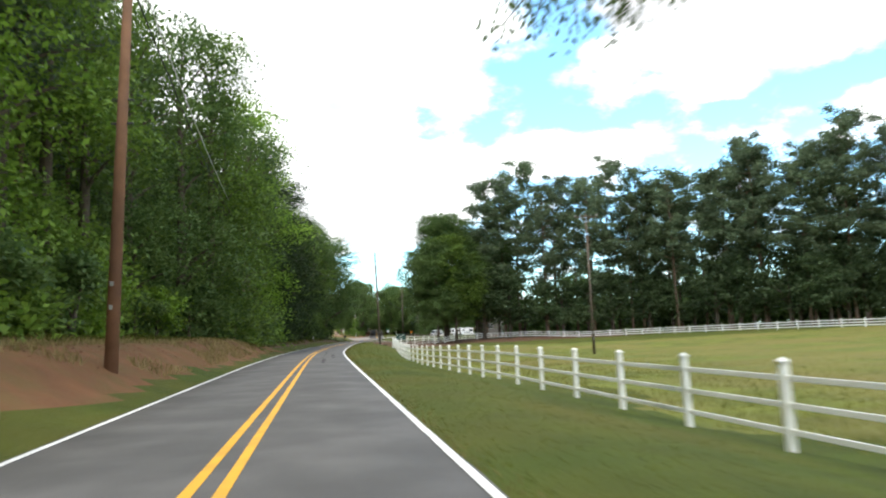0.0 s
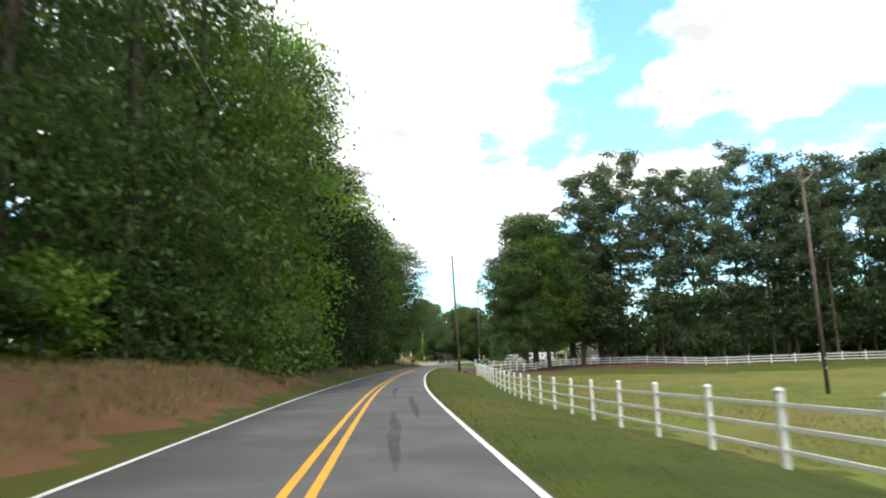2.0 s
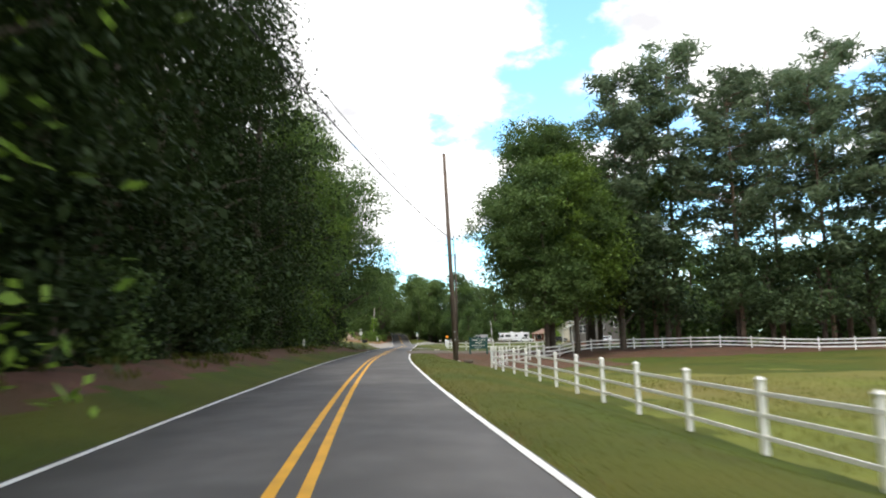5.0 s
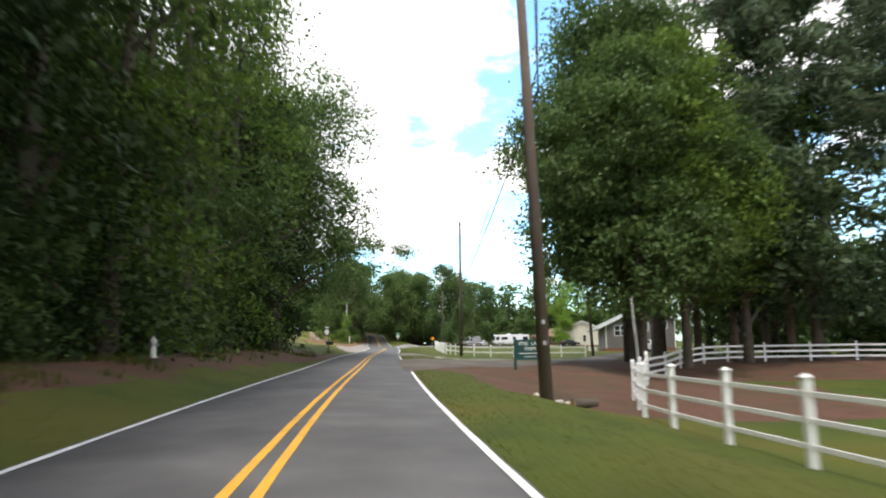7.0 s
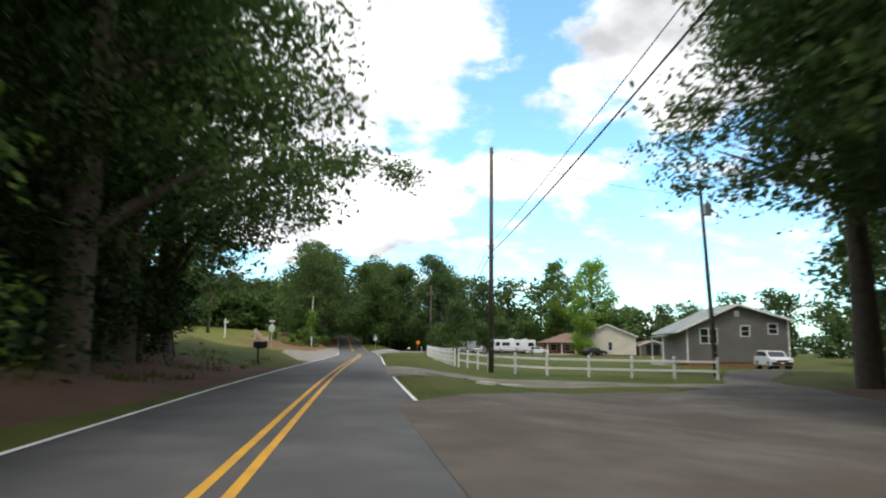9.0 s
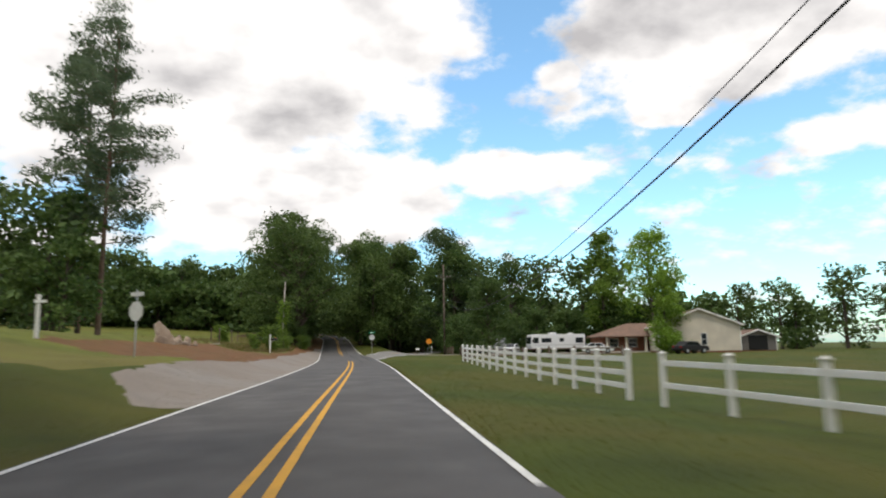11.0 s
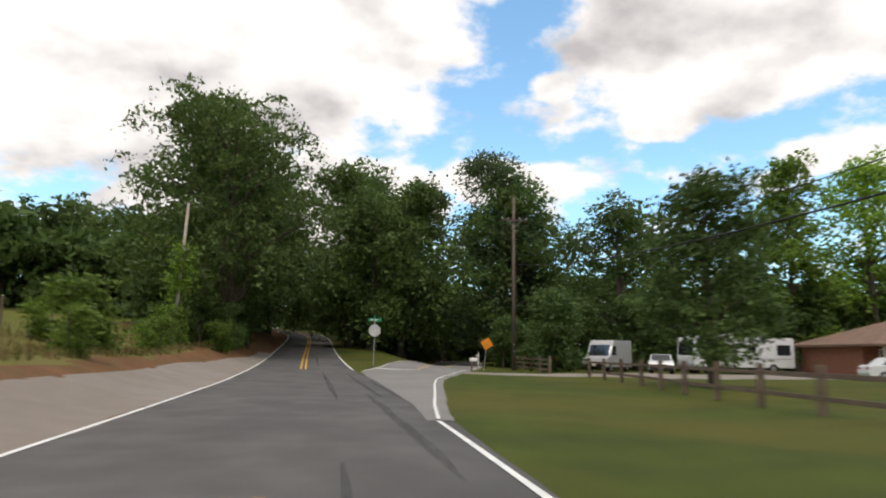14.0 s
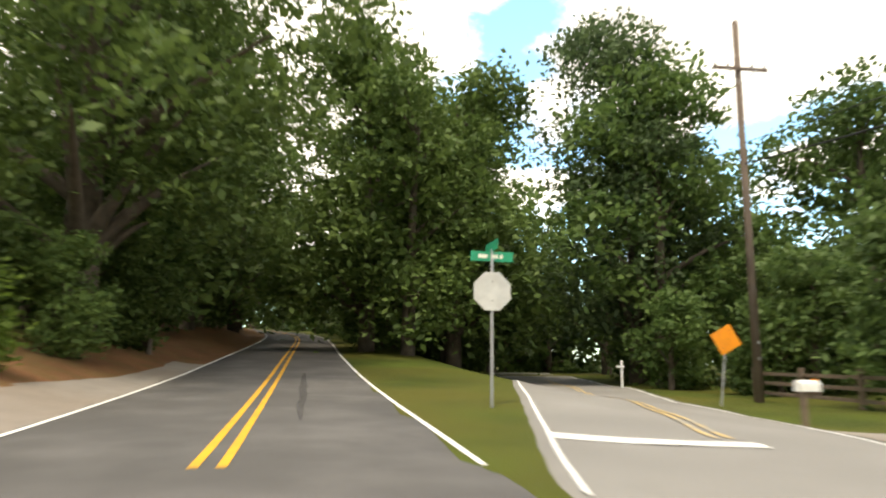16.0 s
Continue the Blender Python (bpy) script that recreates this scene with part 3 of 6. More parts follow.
def hardwood_meshes(seed, height, radius, low, n_lobes, n_clumps, per, leaf, mat, spread=0.55, squash=1.0, split=False, pad=0.55, up=0.5, girth=1.0):
    """A broadleaf tree: bent trunk, limbs to the lobes of the crown, sprays of leaves on the lobes' outsides."""
    rng = np.random.default_rng(seed)
    lobes = []
    for k in range(n_lobes):
        h = low + (height - low) * ((k + 0.5) / n_lobes) ** 0.9
        f = (h - low) / (height - low)
        wide = radius * (0.55 + 0.75 * math.sin(math.pi * min(1.0, 0.16 + 0.8 * f))) * 0.62
        an = rng.uniform(0, 2 * math.pi)
        off = wide * rng.uniform(0.3, 0.95)
        rr = radius * rng.uniform(0.36, 0.58) * (1.0 - 0.35 * f)
        lobes.append((math.cos(an) * off, math.sin(an) * off, min(h, height - rr * 0.7), rr))
    lobes.append((0, 0, height - radius * 0.35, radius * 0.36))
    cs = []
    wts = np.array([q[3] ** 2 for q in lobes])
    for k in rng.choice(len(lobes), n_clumps, p=wts / wts.sum()):
        x, y, z, r = lobes[k]
        d = rng.normal(0, 1, 3)
        d /= np.linalg.norm(d)
        d[2] = d[2] * 0.8 + 0.1
        rr = r * rng.uniform(0.62, 1.12)
        cs.append((x + d[0] * rr, y + d[1] * rr, max(0.3, z + d[2] * rr * squash)))
    v, f = leaves(cs, (spread, spread, spread * pad), per, leaf, rng, up=up, droop_at=0.28 if pad < 0.5 else 0.0)
    crown = fast_mesh("crown", v, f, mat)
    bend = rng.uniform(-0.5, 0.5, 2)
    tr = girth * (radius * 0.055 + height * 0.006)
    paths = [[(bend[0] * t * t, bend[1] * t * t, height * 0.82 * t - 0.3, tr * (1 - 0.8 * t) + 0.02) for t in np.linspace(0, 1, 8)]]
    for x, y, z, r in lobes:
        t = max(0.15, min(0.95, (z - r * 0.9) / (height * 0.82)))
        s = Vector((bend[0] * t * t, bend[1] * t * t, height * 0.82 * t - 0.3))
        e = Vector((x, y, z))
        paths.append([(*(s.lerp(e, q) + Vector((0, 0, math.sin(q * 3.14) * 0.3))), tr * (0.42 * (1 - q) + 0.06) * (1.1 - 0.6 * t)) for q in np.linspace(0, 1, 5)])
    if split:
        return [limbs(paths[:1], M_BARK, seg=10)] + [limbs([q], M_BARK, "limb") for q in paths[1:]], crown
    return limbs(paths, M_BARK), crown


def pine_meshes(seed, height, radius, low, n_br, per, leaf, mat=None):
    """A tall loblolly pine: long bare bole, uneven storeys of branches with tufts of needles."""
    rng = np.random.default_rng(seed)
    bend = rng.uniform(-0.8, 0.8, 2)
    tr = 0.008 * height + 0.05
    paths = [[(bend[0] * t * t, bend[1] * t * t, height * 0.97 * t - 0.3, tr * (1 - 0.85 * t)) for t in np.linspace(0, 1, 9)]]
    cs = []
    for k in range(n_br):
        f = (k + rng.uniform(0, 0.8)) / n_br
        z = low + (height - low) * f
        t = z / (height * 0.97)
        ln = radius * (0.45 + 0.75 * math.sin(math.pi * (0.18 + 0.72 * f))) * rng.uniform(0.55, 1.15)
        if f < 0.25 and rng.uniform() < 0.35:
            ln *= 0.5
        an = rng.uniform(0, 2 * math.pi)
        s = Vector((bend[0] * t * t, bend[1] * t * t, z - ln * 0.15))
        e = s + Vector((math.cos(an) * ln, math.sin(an) * ln, ln * rng.uniform(0.05, 0.5)))
        paths.append([(*s.lerp(e, q), 0.05 * (1 - q) + 0.015) for q in (0, 0.5, 1)])
        for q in np.linspace(0.45, 1.05, 3 + int(ln * 1.2)):
            p = s.lerp(e, q)
            cs.append((p.x + rng.normal(0, 0.35), p.y + rng.normal(0, 0.35), p.z + rng.normal(0.15, 0.25)))
    cs.append((bend[0], bend[1], height * 0.98))
    v, f = leaves(cs, (0.5, 0.5, 0.33), per, leaf, rng, aspect=0.22, up=0.1)
    return limbs(paths, M_PINEBARK, seg=6), fast_mesh("crown", v, f, mat or M_NEEDLE)


def tree(name, meshes, x, y, turn=0.0, sc=1.0, label="", category="tree", group="", sz=None, dz=0.0):
    e = thing(name, (x, y, gz(x, y) - 0.05 + dz), label, category, group)
    e.matrix_world = pose(x, y, gz(x, y) - 0.05 + dz, 0, 0, turn) @ Matrix.Diagonal((sc, sc, sz or sc, 1))
    wood = meshes[0] if isinstance(meshes[0], list) else [meshes[0]]
    part_mesh("trunk", wood[0], e)
    for m in wood[1:]:
        part_mesh("limb", m, e)
    part_mesh("crown", meshes[1], e)
    return e


rt = random.Random(7)
EDGE_TREES = [hardwood_meshes(11 + i, 23 + 2 * (i % 3), 5.0, 0.4, 18, 170, 76, 0.16, (M_LEAF, M_LEAF2, M_LEAF, M_DLEAF, M_LEAF)[i % 5], spread=0.86, pad=0.34, up=1.0) for i in range(5)]
# copies for the shaded stretch, its darkness carried by M_DEEP's colour
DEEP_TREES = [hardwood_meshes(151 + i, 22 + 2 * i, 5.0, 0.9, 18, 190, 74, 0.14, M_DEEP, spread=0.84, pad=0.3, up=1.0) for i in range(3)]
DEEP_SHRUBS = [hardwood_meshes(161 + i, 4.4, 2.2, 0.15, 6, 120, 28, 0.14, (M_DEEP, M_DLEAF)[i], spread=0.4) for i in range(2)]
SHRUBS = [hardwood_meshes(41 + i, 4.2, 2.2, 0.15, 6, 115, 19, 0.175, (M_LEAF2, M_LEAF, M_DLEAF)[i], spread=0.4) for i in range(3)]
PINES = [pine_meshes(61 + i, 30 + 2 * i, 4.6, 8 + 2 * i, 62, 15, 0.5) for i in range(4)]
CROWN_TREES = [hardwood_meshes(81 + i, 17, 6.0, 2.4, 14, 330, 32, 0.23, (M_DLEAF, M_OAK, M_OAK)[i], spread=0.66, pad=0.35, up=0.8) for i in range(3)]
FAR_TREES = [hardwood_meshes(131 + i, 17, 6.0, 1.4, 12, 210, 9, 0.48, (M_DLEAF, M_OAK, M_OAK)[i], spread=0.7) for i in range(3)]
FAR_UNDER = [hardwood_meshes(141 + i, 8.5, 4.4, 0.3, 8, 105, 9, 0.46, M_DLEAF, spread=0.6) for i in range(2)]
HIGH_TREES = [hardwood_meshes(171 + i, 18, 5.4, 6.6, 12, 230, 12, 0.42, (M_DLEAF, M_OAK)[i], spread=0.68) for i in range(2)]
UNDER = [hardwood_meshes(91 + i, 8.5, 4.2, 0.4, 9, 225, 19, 0.26, (M_DLEAF, M_DLEAF)[i]) for i in range(2)]

# forest wall on the left
y = -14.0
while y < 156:
    off = 10.2 - 5.2 * smooth(y, 46, 70) + 1.3 * smooth(y, 84, 100) + rt.uniform(-0.6, 0.8)
    x = cx(y) - off - 2.75
    k = 1 if y < 36 and rt.random() < 0.8 else rt.choice((0, 1, 2, 3, 4, 0, 2))
    if y > 120:
        k = rt.choice((3, 3, 0, 3) if 131 < y < 146 else (3, 0, 3, 2))
    # past y=84 mostly the trees whose leaves are coloured for shade
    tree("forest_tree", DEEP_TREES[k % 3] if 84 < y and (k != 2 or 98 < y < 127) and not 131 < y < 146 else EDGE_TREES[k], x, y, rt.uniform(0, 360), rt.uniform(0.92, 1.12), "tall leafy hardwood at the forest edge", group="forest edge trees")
    y += rt.uniform(4.0, 5.4)
y = -10.0
while y < 184:
    x = cx(y) - 20 - 4 * (1 - smooth(y, 46, 70)) - rt.uniform(-1, 3)
    tree("forest_pine", rt.choice(PINES), x, y, rt.uniform(0, 360), rt.uniform(0.8, 0.98), "tall pine standing behind the forest edge", group="forest pines")
    y += rt.uniform(6, 9)
for i in range(34):
    y = -14 + 5.0 * i
    tree("forest_tree", FAR_TREES[i % 3], cx(y) - 21 - 5 * (1 - smooth(y, 46, 70)) - 3 * (i % 2), y, rt.uniform(0, 360), rt.uniform(1.15, 1.4), "dark leafy hardwood deep in the forest", group="forest edge trees")
for y, o in ((33.5, 15.0), (38.0, 14.4), (43.5, 14.4)):
    tree("forest_pine", PINES[int(y) % 4], cx(y) - o, y, y * 40, 0.85, "tall pale-trunked pine among the forest edge hardwoods", group="forest pines")
y = -12.0
while y < 160:
    off = 7.4 - 3.6 * smooth(y, 48, 68) + 1.0 * smooth(y, 84, 100) + 1.4 * smooth(y, 114, 126) + rt.uniform(-0.4, 0.8)
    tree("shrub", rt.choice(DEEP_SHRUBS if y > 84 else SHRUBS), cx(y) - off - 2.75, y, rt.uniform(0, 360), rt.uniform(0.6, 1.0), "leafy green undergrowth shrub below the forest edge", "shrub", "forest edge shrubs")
    y += rt.uniform(2.8, 4.2)

for i in range(15):
    y = -12 + 6.0 * i
    tree("undergrowth", FAR_UNDER[i % 2], cx(y) - 17.5 - 4 * (1 - smooth(y, 46, 70)), y, 75 * i, 0.8 + 0.08 * (i % 4), "dense dark undergrowth behind the forest edge", "bush", "forest undergrowth")

LOW_TREES = [hardwood_meshes(181 + i, 14.5, 5.6, 3.4, 13, 240, 20, 0.3, M_DEEPER, spread=0.7, pad=0.5) for i in range(2)]
# pines beyond the pasture, and the large hardwoods by the farm entrance
PINE_ROW = ((13, 157), (45, 151), (62, 140), (78, 122), (96, 96))
for i in range(33):
    f = i / 32 * 3.999
    a, b = PINE_ROW[int(f)], PINE_ROW[int(f) + 1]
    x, y = a[0] + (b[0] - a[0]) * (f % 1) + rt.uniform(-1.2, 1.2), a[1] + (b[1] - a[1]) * (f % 1) + rt.uniform(-1, 9)
    tree("pasture_pine", rt.choice(PINES), x, y, rt.uniform(0, 360), rt.uniform(0.95, 1.15), "tall pine in a row beyond the pasture", group="pasture pines")
for i in range(8):
    f = 2.3 + i / 7 * 1.69
    a, b = PINE_ROW[int(f)], PINE_ROW[int(f) + 1]
    x, y = a[0] + 8 + (b[0] - a[0]) * (f % 1) + rt.uniform(-1, 1), a[1] + (b[1] - a[1]) * (f % 1) + rt.uniform(-3, 8)
    tree("understory_tree", HIGH_TREES[rt.choice((0, 1))], x, y, rt.uniform(0, 360), rt.uniform(0.7, 1.1), "dark leafy tree among the pines", group="pasture understory")
for i in range(24):
    f = i / 23 * 3.999
    a, b = PINE_ROW[int(f)], PINE_ROW[int(f) + 1]
    x, y = a[0] + (b[0] - a[0]) * (f % 1) + rt.uniform(-1.5, 2.5), a[1] + (b[1] - a[1]) * (f % 1) + rt.uniform(-1.5, 3)
    tree("understory_tree", LOW_TREES[i % 2], x, y, rt.uniform(0, 360), rt.uniform(0.75, 1.1), "dark spreading tree below the pine crowns", group="pasture understory")
for i in range(34):
    f = 0.05 + i / 33 * 3.85
    a, b = PINE_ROW[int(f)], PINE_ROW[int(f) + 1]
    x, y = a[0] + 9 + (b[0] - a[0]) * (f % 1), a[1] + (b[1] - a[1]) * (f % 1) + 16 + 5 * (i % 2)
    tree("understory_bush", FAR_UNDER[i % 2], x, y, rt.uniform(0, 360), rt.uniform(0.8, 1.3), "dark dense bush between the pine trunks", "bush", "pasture understory")
tree("entrance_tree", hardwood_meshes(105, 29, 9.6, 6.4, 22, 1250, 40, 0.18, M_DLEAF, girth=0.58, split=True, spread=0.62, pad=0.5, up=0.6), 4.1, 158.8, 30, 0.97, "large dark green hardwood shading the farm entrance")
tree("entrance_tree", hardwood_meshes(101, 28.0, 8.6, 5.6, 26, 1750, 40, 0.18, M_DLEAF, girth=0.58, split=True, spread=0.62, pad=0.5, up=0.6), 3.5, 154.8, 30, 0.97, "large dark green hardwood by the farm entrance")
tree("entrance_tree", hardwood_meshes(102, 22, 6.6, 5.4, 15, 640, 40, 0.18, M_DLEAF, girth=0.58, split=True, spread=0.62, pad=0.5, up=0.6), 1.9, 149.3, 200, 1.0, "large dark green hardwood beside another trunk")
tree("entrance_tree", hardwood_meshes(104, 23, 7.2, 5.6, 17, 480, 36, 0.21, M_LEAF, spread=0.64, pad=0.4, up=0.8, girth=0.58, split=True), 5.8, 151.8, 80, 1.0, "broad leafy hardwood beside the pasture fence")
SHADE_TREE = hardwood_meshes(106, 23, 7.4, 6.0, 17, 480, 34, 0.22, M_DLEAF, spread=0.66, pad=0.4, up=0.8, girth=0.58, split=True)
for x, y, r_, s_ in ((16.0, 160.5, 15, 1.0), (10.8, 161.5, 130, 1.05)):
    tree("entrance_tree", SHADE_TREE, x, y, r_, s_, "tall dark hardwood shading the pasture corner", group="pasture corner trees")
tree("drive_tree", hardwood_meshes(107, 28, 11.4, 12.5, 24, 1400, 40, 0.19, M_DLEAF, split=True, spread=0.62, pad=0.45, up=0.6), 12.8, 175.6, 0, 1.0, "great dark hardwood spreading over the farm drive")
tree("drive_tree", CROWN_TREES[0], 19.5, 178.5, 160, 1.0, "dark leafy tree beyond the end of the farm drive")
OVERHANG = hardwood_meshes(103, 23, 9.2, 5.6, 19, 900, 36, 0.165, M_DLEAF, split=True, spread=0.58, pad=0.5, up=0.6)
for x, y, r_, s_ in ((-23.8, 161.5, 60, 1.0), (-25.0, 168.5, 160, 1.0), (-30.5, 165, 20, 1.0), (-31.5, 174, 110, 0.95)):
    tree("overhanging_oak", OVERHANG, x, y, r_, s_, "large dark tree with limbs reaching over the road", group="overhanging trees")

e = tree("overhanging_oak", OVERHANG, -26.6, 178.5, 215, 0.95, "large dark tree with limbs reaching over the road", group="overhanging trees")
_rng = np.random.default_rng(31)
_path = [(-26.4 + 13.4 * t, 178.3 - 3.4 * t, 8.8 + 3.6 * math.sin(2.0 * t) - 1.6 * t, 0.17 * (1 - t) + 0.015) for t in np.linspace(0, 1, 10)]
_tips, _twigs = [], [_path]
for k in range(15):
    q = _path[4 + k % 6]
    b0 = Vector(q[:3])
    b1 = b0 + Vector((_rng.uniform(-0.6, 1.2), _rng.uniform(-1.3, 1.3), _rng.uniform(-1.3, 0.7)))
    _twigs.append([(*b0.lerp(b1, f), 0.03 * (1 - f) + 0.006) for f in (0, 0.5, 1)])
    _tips += [tuple(b0.lerp(b1, f)) for f in (0.2, 0.5, 0.8, 1.0)]
v_, f_ = leaves(_tips, (0.42, 0.42, 0.3), 34, 0.12, _rng)
for n_, me_, l_ in (("limb", limbs(_twigs, M_BARK, "limb"), "long limb arching over the road"), ("spray", fast_mesh("spray", v_, f_, M_DLEAF), "drooping leafy spray at the limb's end")):
    part_mesh(n_, me_, e, l_).matrix_local = (pose(-26.6, 178.5, gz(-26.6, 178.5) - 0.05, 0, 0, 215) @ Matrix.Diagonal((0.95, 0.95, 0.95, 1))).inverted()

for i in range(16):
    y = 150 + 2.4 * i
    tree("forest_tree", FAR_TREES[0], cx(y) - 19 - rt.uniform(0, 6) - 3 * (i % 2), y, rt.uniform(0, 360), rt.uniform(1.15, 1.4), "dark leafy hardwood deep in the forest", group="forest edge trees")
for i in range(10):
    y = 147 + 2.7 * i
    tree("undergrowth", UNDER[i % 2], cx(y) - 12.6 - rt.uniform(0, 2.5), y, rt.uniform(0, 360), rt.uniform(0.55, 0.95), "dark undergrowth in the deep shade of the tall trees", "bush", "forest undergrowth")
# trees and shrubs with shade painted into their leaves, low over the bank
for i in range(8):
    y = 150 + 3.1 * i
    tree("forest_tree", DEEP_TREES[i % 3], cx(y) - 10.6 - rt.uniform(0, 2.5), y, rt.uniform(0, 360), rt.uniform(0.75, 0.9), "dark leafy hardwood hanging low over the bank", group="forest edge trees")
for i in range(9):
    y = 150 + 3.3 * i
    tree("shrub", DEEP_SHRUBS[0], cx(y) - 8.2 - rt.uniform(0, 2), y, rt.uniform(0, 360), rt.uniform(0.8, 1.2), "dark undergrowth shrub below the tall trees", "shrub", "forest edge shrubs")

# tree beside the verge whose long limb hangs over the road
_rng = np.random.default_rng(77)
e = thing("verge_tree", (12.6, 15.6, gz(12.6, 15.6)), "large dark tree with a long limb over the verge", "tree")
_limb = [[(0.3 * t * t, 0, 13.0 * t - 0.3, 0.34 * (1 - 0.75 * t)) for t in np.linspace(0, 1, 8)]]
_limb.append([(-10.2 * t, 6.4 * t, 8.0 + 2.6 * math.sin(2.2 * t) - 0.9 * t, 0.13 * (1 - t) + 0.015) for t in np.linspace(0, 1, 9)])
_tips = []
for t, dx, dy, dz in ((0.78, -0.3, 1.2, -0.7), (0.86, 0.6, 1.0, -0.9), (0.9, -0.9, 0.3, -0.7), (0.97, -0.8, -0.4, -0.8), (1.0, -1.0, 0.8, -0.9), (0.72, 1.2, 1.6, -0.8), (0.76, 0.2, 0.6, -1.45), (0.85, 0.5, 0.5, -1.5), (0.9, 0.3, 0.7, -1.45), (0.94, 0.6, 0.3, -1.5), (0.97, 0.2, 0.6, -1.3), (0.88, -0.2, 0.2, -1.5), (1.0, -0.4, 0.2, -1.1)):
    b0 = Vector((-10.2 * t, 6.4 * t, 8.0 + 2.6 * math.sin(2.2 * t) - 0.9 * t))
    b1 = b0 + Vector((dx, dy, dz))
    _limb.append([(*b0.lerp(b1, q), 0.03 * (1 - q) + 0.006) for q in (0, 0.5, 1)])
    _tips += [tuple(b0.lerp(b1, q)) for q in (0.3, 0.6, 0.85, 1.0)]
for a in np.linspace(0, 6.28, 9)[:-1]:
    c = Vector((math.cos(a) * 3.4, math.sin(a) * 3.4, 12.5 + math.sin(3 * a)))
    _limb.append([(*Vector((0.15, 0, 8.5)).lerp(c, q), 0.14 * (1 - q) + 0.03) for q in (0, 0.5, 1)])
part_mesh("trunk", limbs(_limb, M_BARK), e)
_c = [(math.cos(a) * r, math.sin(a) * r, z) for a, r, z in zip(_rng.uniform(0, 6.28, 260), _rng.uniform(0.5, 4.6, 260), _rng.uniform(10.5, 17, 260))]
v_, f_ = leaves(_c, (0.6, 0.6, 0.4), 24, 0.2, _rng)
part_mesh("crown", fast_mesh("crown", v_, f_, M_DLEAF), e)
v_, f_ = leaves(_tips, (0.24, 0.24, 0.16), 22, 0.08, _rng)
part_mesh("sprig", fast_mesh("sprig", v_, f_, M_DLEAF), e, "hanging leafy sprigs at the limb's end")

# trees at the junction and beyond
tree("oak", hardwood_meshes(111, 20.8, 10.4, 4.2, 30, 560, 44, 0.2, M_OAK, split=True, spread=0.6, pad=0.35, up=0.8), -28.6, 288, 0, 1.0, "large spreading oak beside the road")
for x, y, s, k in ((-33, 299, 1.2, 0), (-31, 312, 1.3, 1), (-30.5, 326, 1.3, 2), (-17.0, 313, 1.3, 0), (-32, 297, 1.35, 1), (-16.6, 301, 0.95, 2), (-16, 326, 1.35, 2), (-11, 324, 1.3, 0),
                  (-33, 342, 1.3, 1), (-17, 344, 1.35, 1), (-18.8, 304, 1.15, 1), (-1, 303, 1.2, 0), (6, 316, 1.2, 2), (9, 298, 1.05, 0), (16, 305, 1.1, 1), (-5, 336, 1.3, 1),
                  (24, 302, 1.05, 0), (32, 310, 1.1, 2), (-40, 356, 1.3, 0), (-20, 364, 1.3, 2), (-10, 348, 1.3, 0), (4, 350, 1.3, 1), (-13.2, 307, 1.2, 1), (-12.5, 316, 1.35, 1), (6.5, 332, 1.3, 1)):
    tree("woodland_tree", (FAR_TREES if y > 330 or x > 12 or x < -36 else CROWN_TREES)[k], x, y, rt.uniform(0, 360), s, "leafy hardwood shading the road past the junction", group="junction woods")
for x, y, s in ((-32.5, 293, 0.8), (-31, 303, 0.8), (-31.5, 318, 0.9), (-18.5, 307, 0.55), (-17.5, 318, 0.8), (-15, 333, 1), (-3.5, 297, 0.6), (0, 291, 0.75), (3.5, 294, 0.8), (8, 292, 0.8),
                (13, 294, 0.9), (19, 295, 0.9), (26, 294, 1), (1.5, 311, 0.9), (4.5, 323, 1), (-34, 337, 1), (-34, 286, 0.5), (-27.8, 285.4, 0.4), (-27.2, 291.5, 0.42), (-29.6, 284.6, 0.45), (-31.6, 286.8, 0.55), (-29.2, 291.0, 0.5), (-30.6, 294.5, 0.6), (-17, 350, 1.2), (-36, 347, 1.1), (-19.5, 338, 0.8),
                (-12, 338, 0.9), (33, 296, 1), (40, 296, 1.1)):
    tree("undergrowth", UNDER[rt.choice((0, 1))], x, y, rt.uniform(0, 360), s, "dense dark green undergrowth at the wood's edge", "bush", "junction undergrowth")
for i in range(44):
    x = -75 + 3.6 * i + rt.uniform(-1, 1)
    if -37 < x < -18:
        continue
    tree("undergrowth", FAR_UNDER[i % 2], x, 352 + 14 * math.sin(i * 0.7) + (30 if i % 3 == 0 else 0) - (22 if x > 12 else 0), rt.uniform(0, 360), rt.uniform(1.2, 1.7), "dense dark green undergrowth at the wood's edge", "bush", "junction undergrowth")
tree("pine", hardwood_meshes(68, 24.4, 7.4, 5.0, 24, 520, 34, 0.23, M_DEEPER, spread=0.75, pad=0.45), -1.4, 306.0, 0, 1.0, "broad pine rising above the junction")
tree("yard_tree", hardwood_meshes(128, 9.7, 3.3, 1.5, 16, 330, 30, 0.15, M_DLEAF, spread=0.4, pad=0.5), -1.6, 260.7, 40, 1.0, "small leafy tree inside the rail fence")
tree("yard_tree", hardwood_meshes(121, 13, 3.6, 0.6, 10, 300, 28, 0.2, M_LEAF2), 22.4, 262.0, 40, 0.82, "bright green rounded tree before the house")
tree("yard_tree", hardwood_meshes(126, 24, 3.9, 0.8, 26, 420, 24, 0.28, M_LEAF, spread=0.6, pad=0.4), 25.0, 293, 10, 0.92, "tall slender tree wrapped in dark vines")
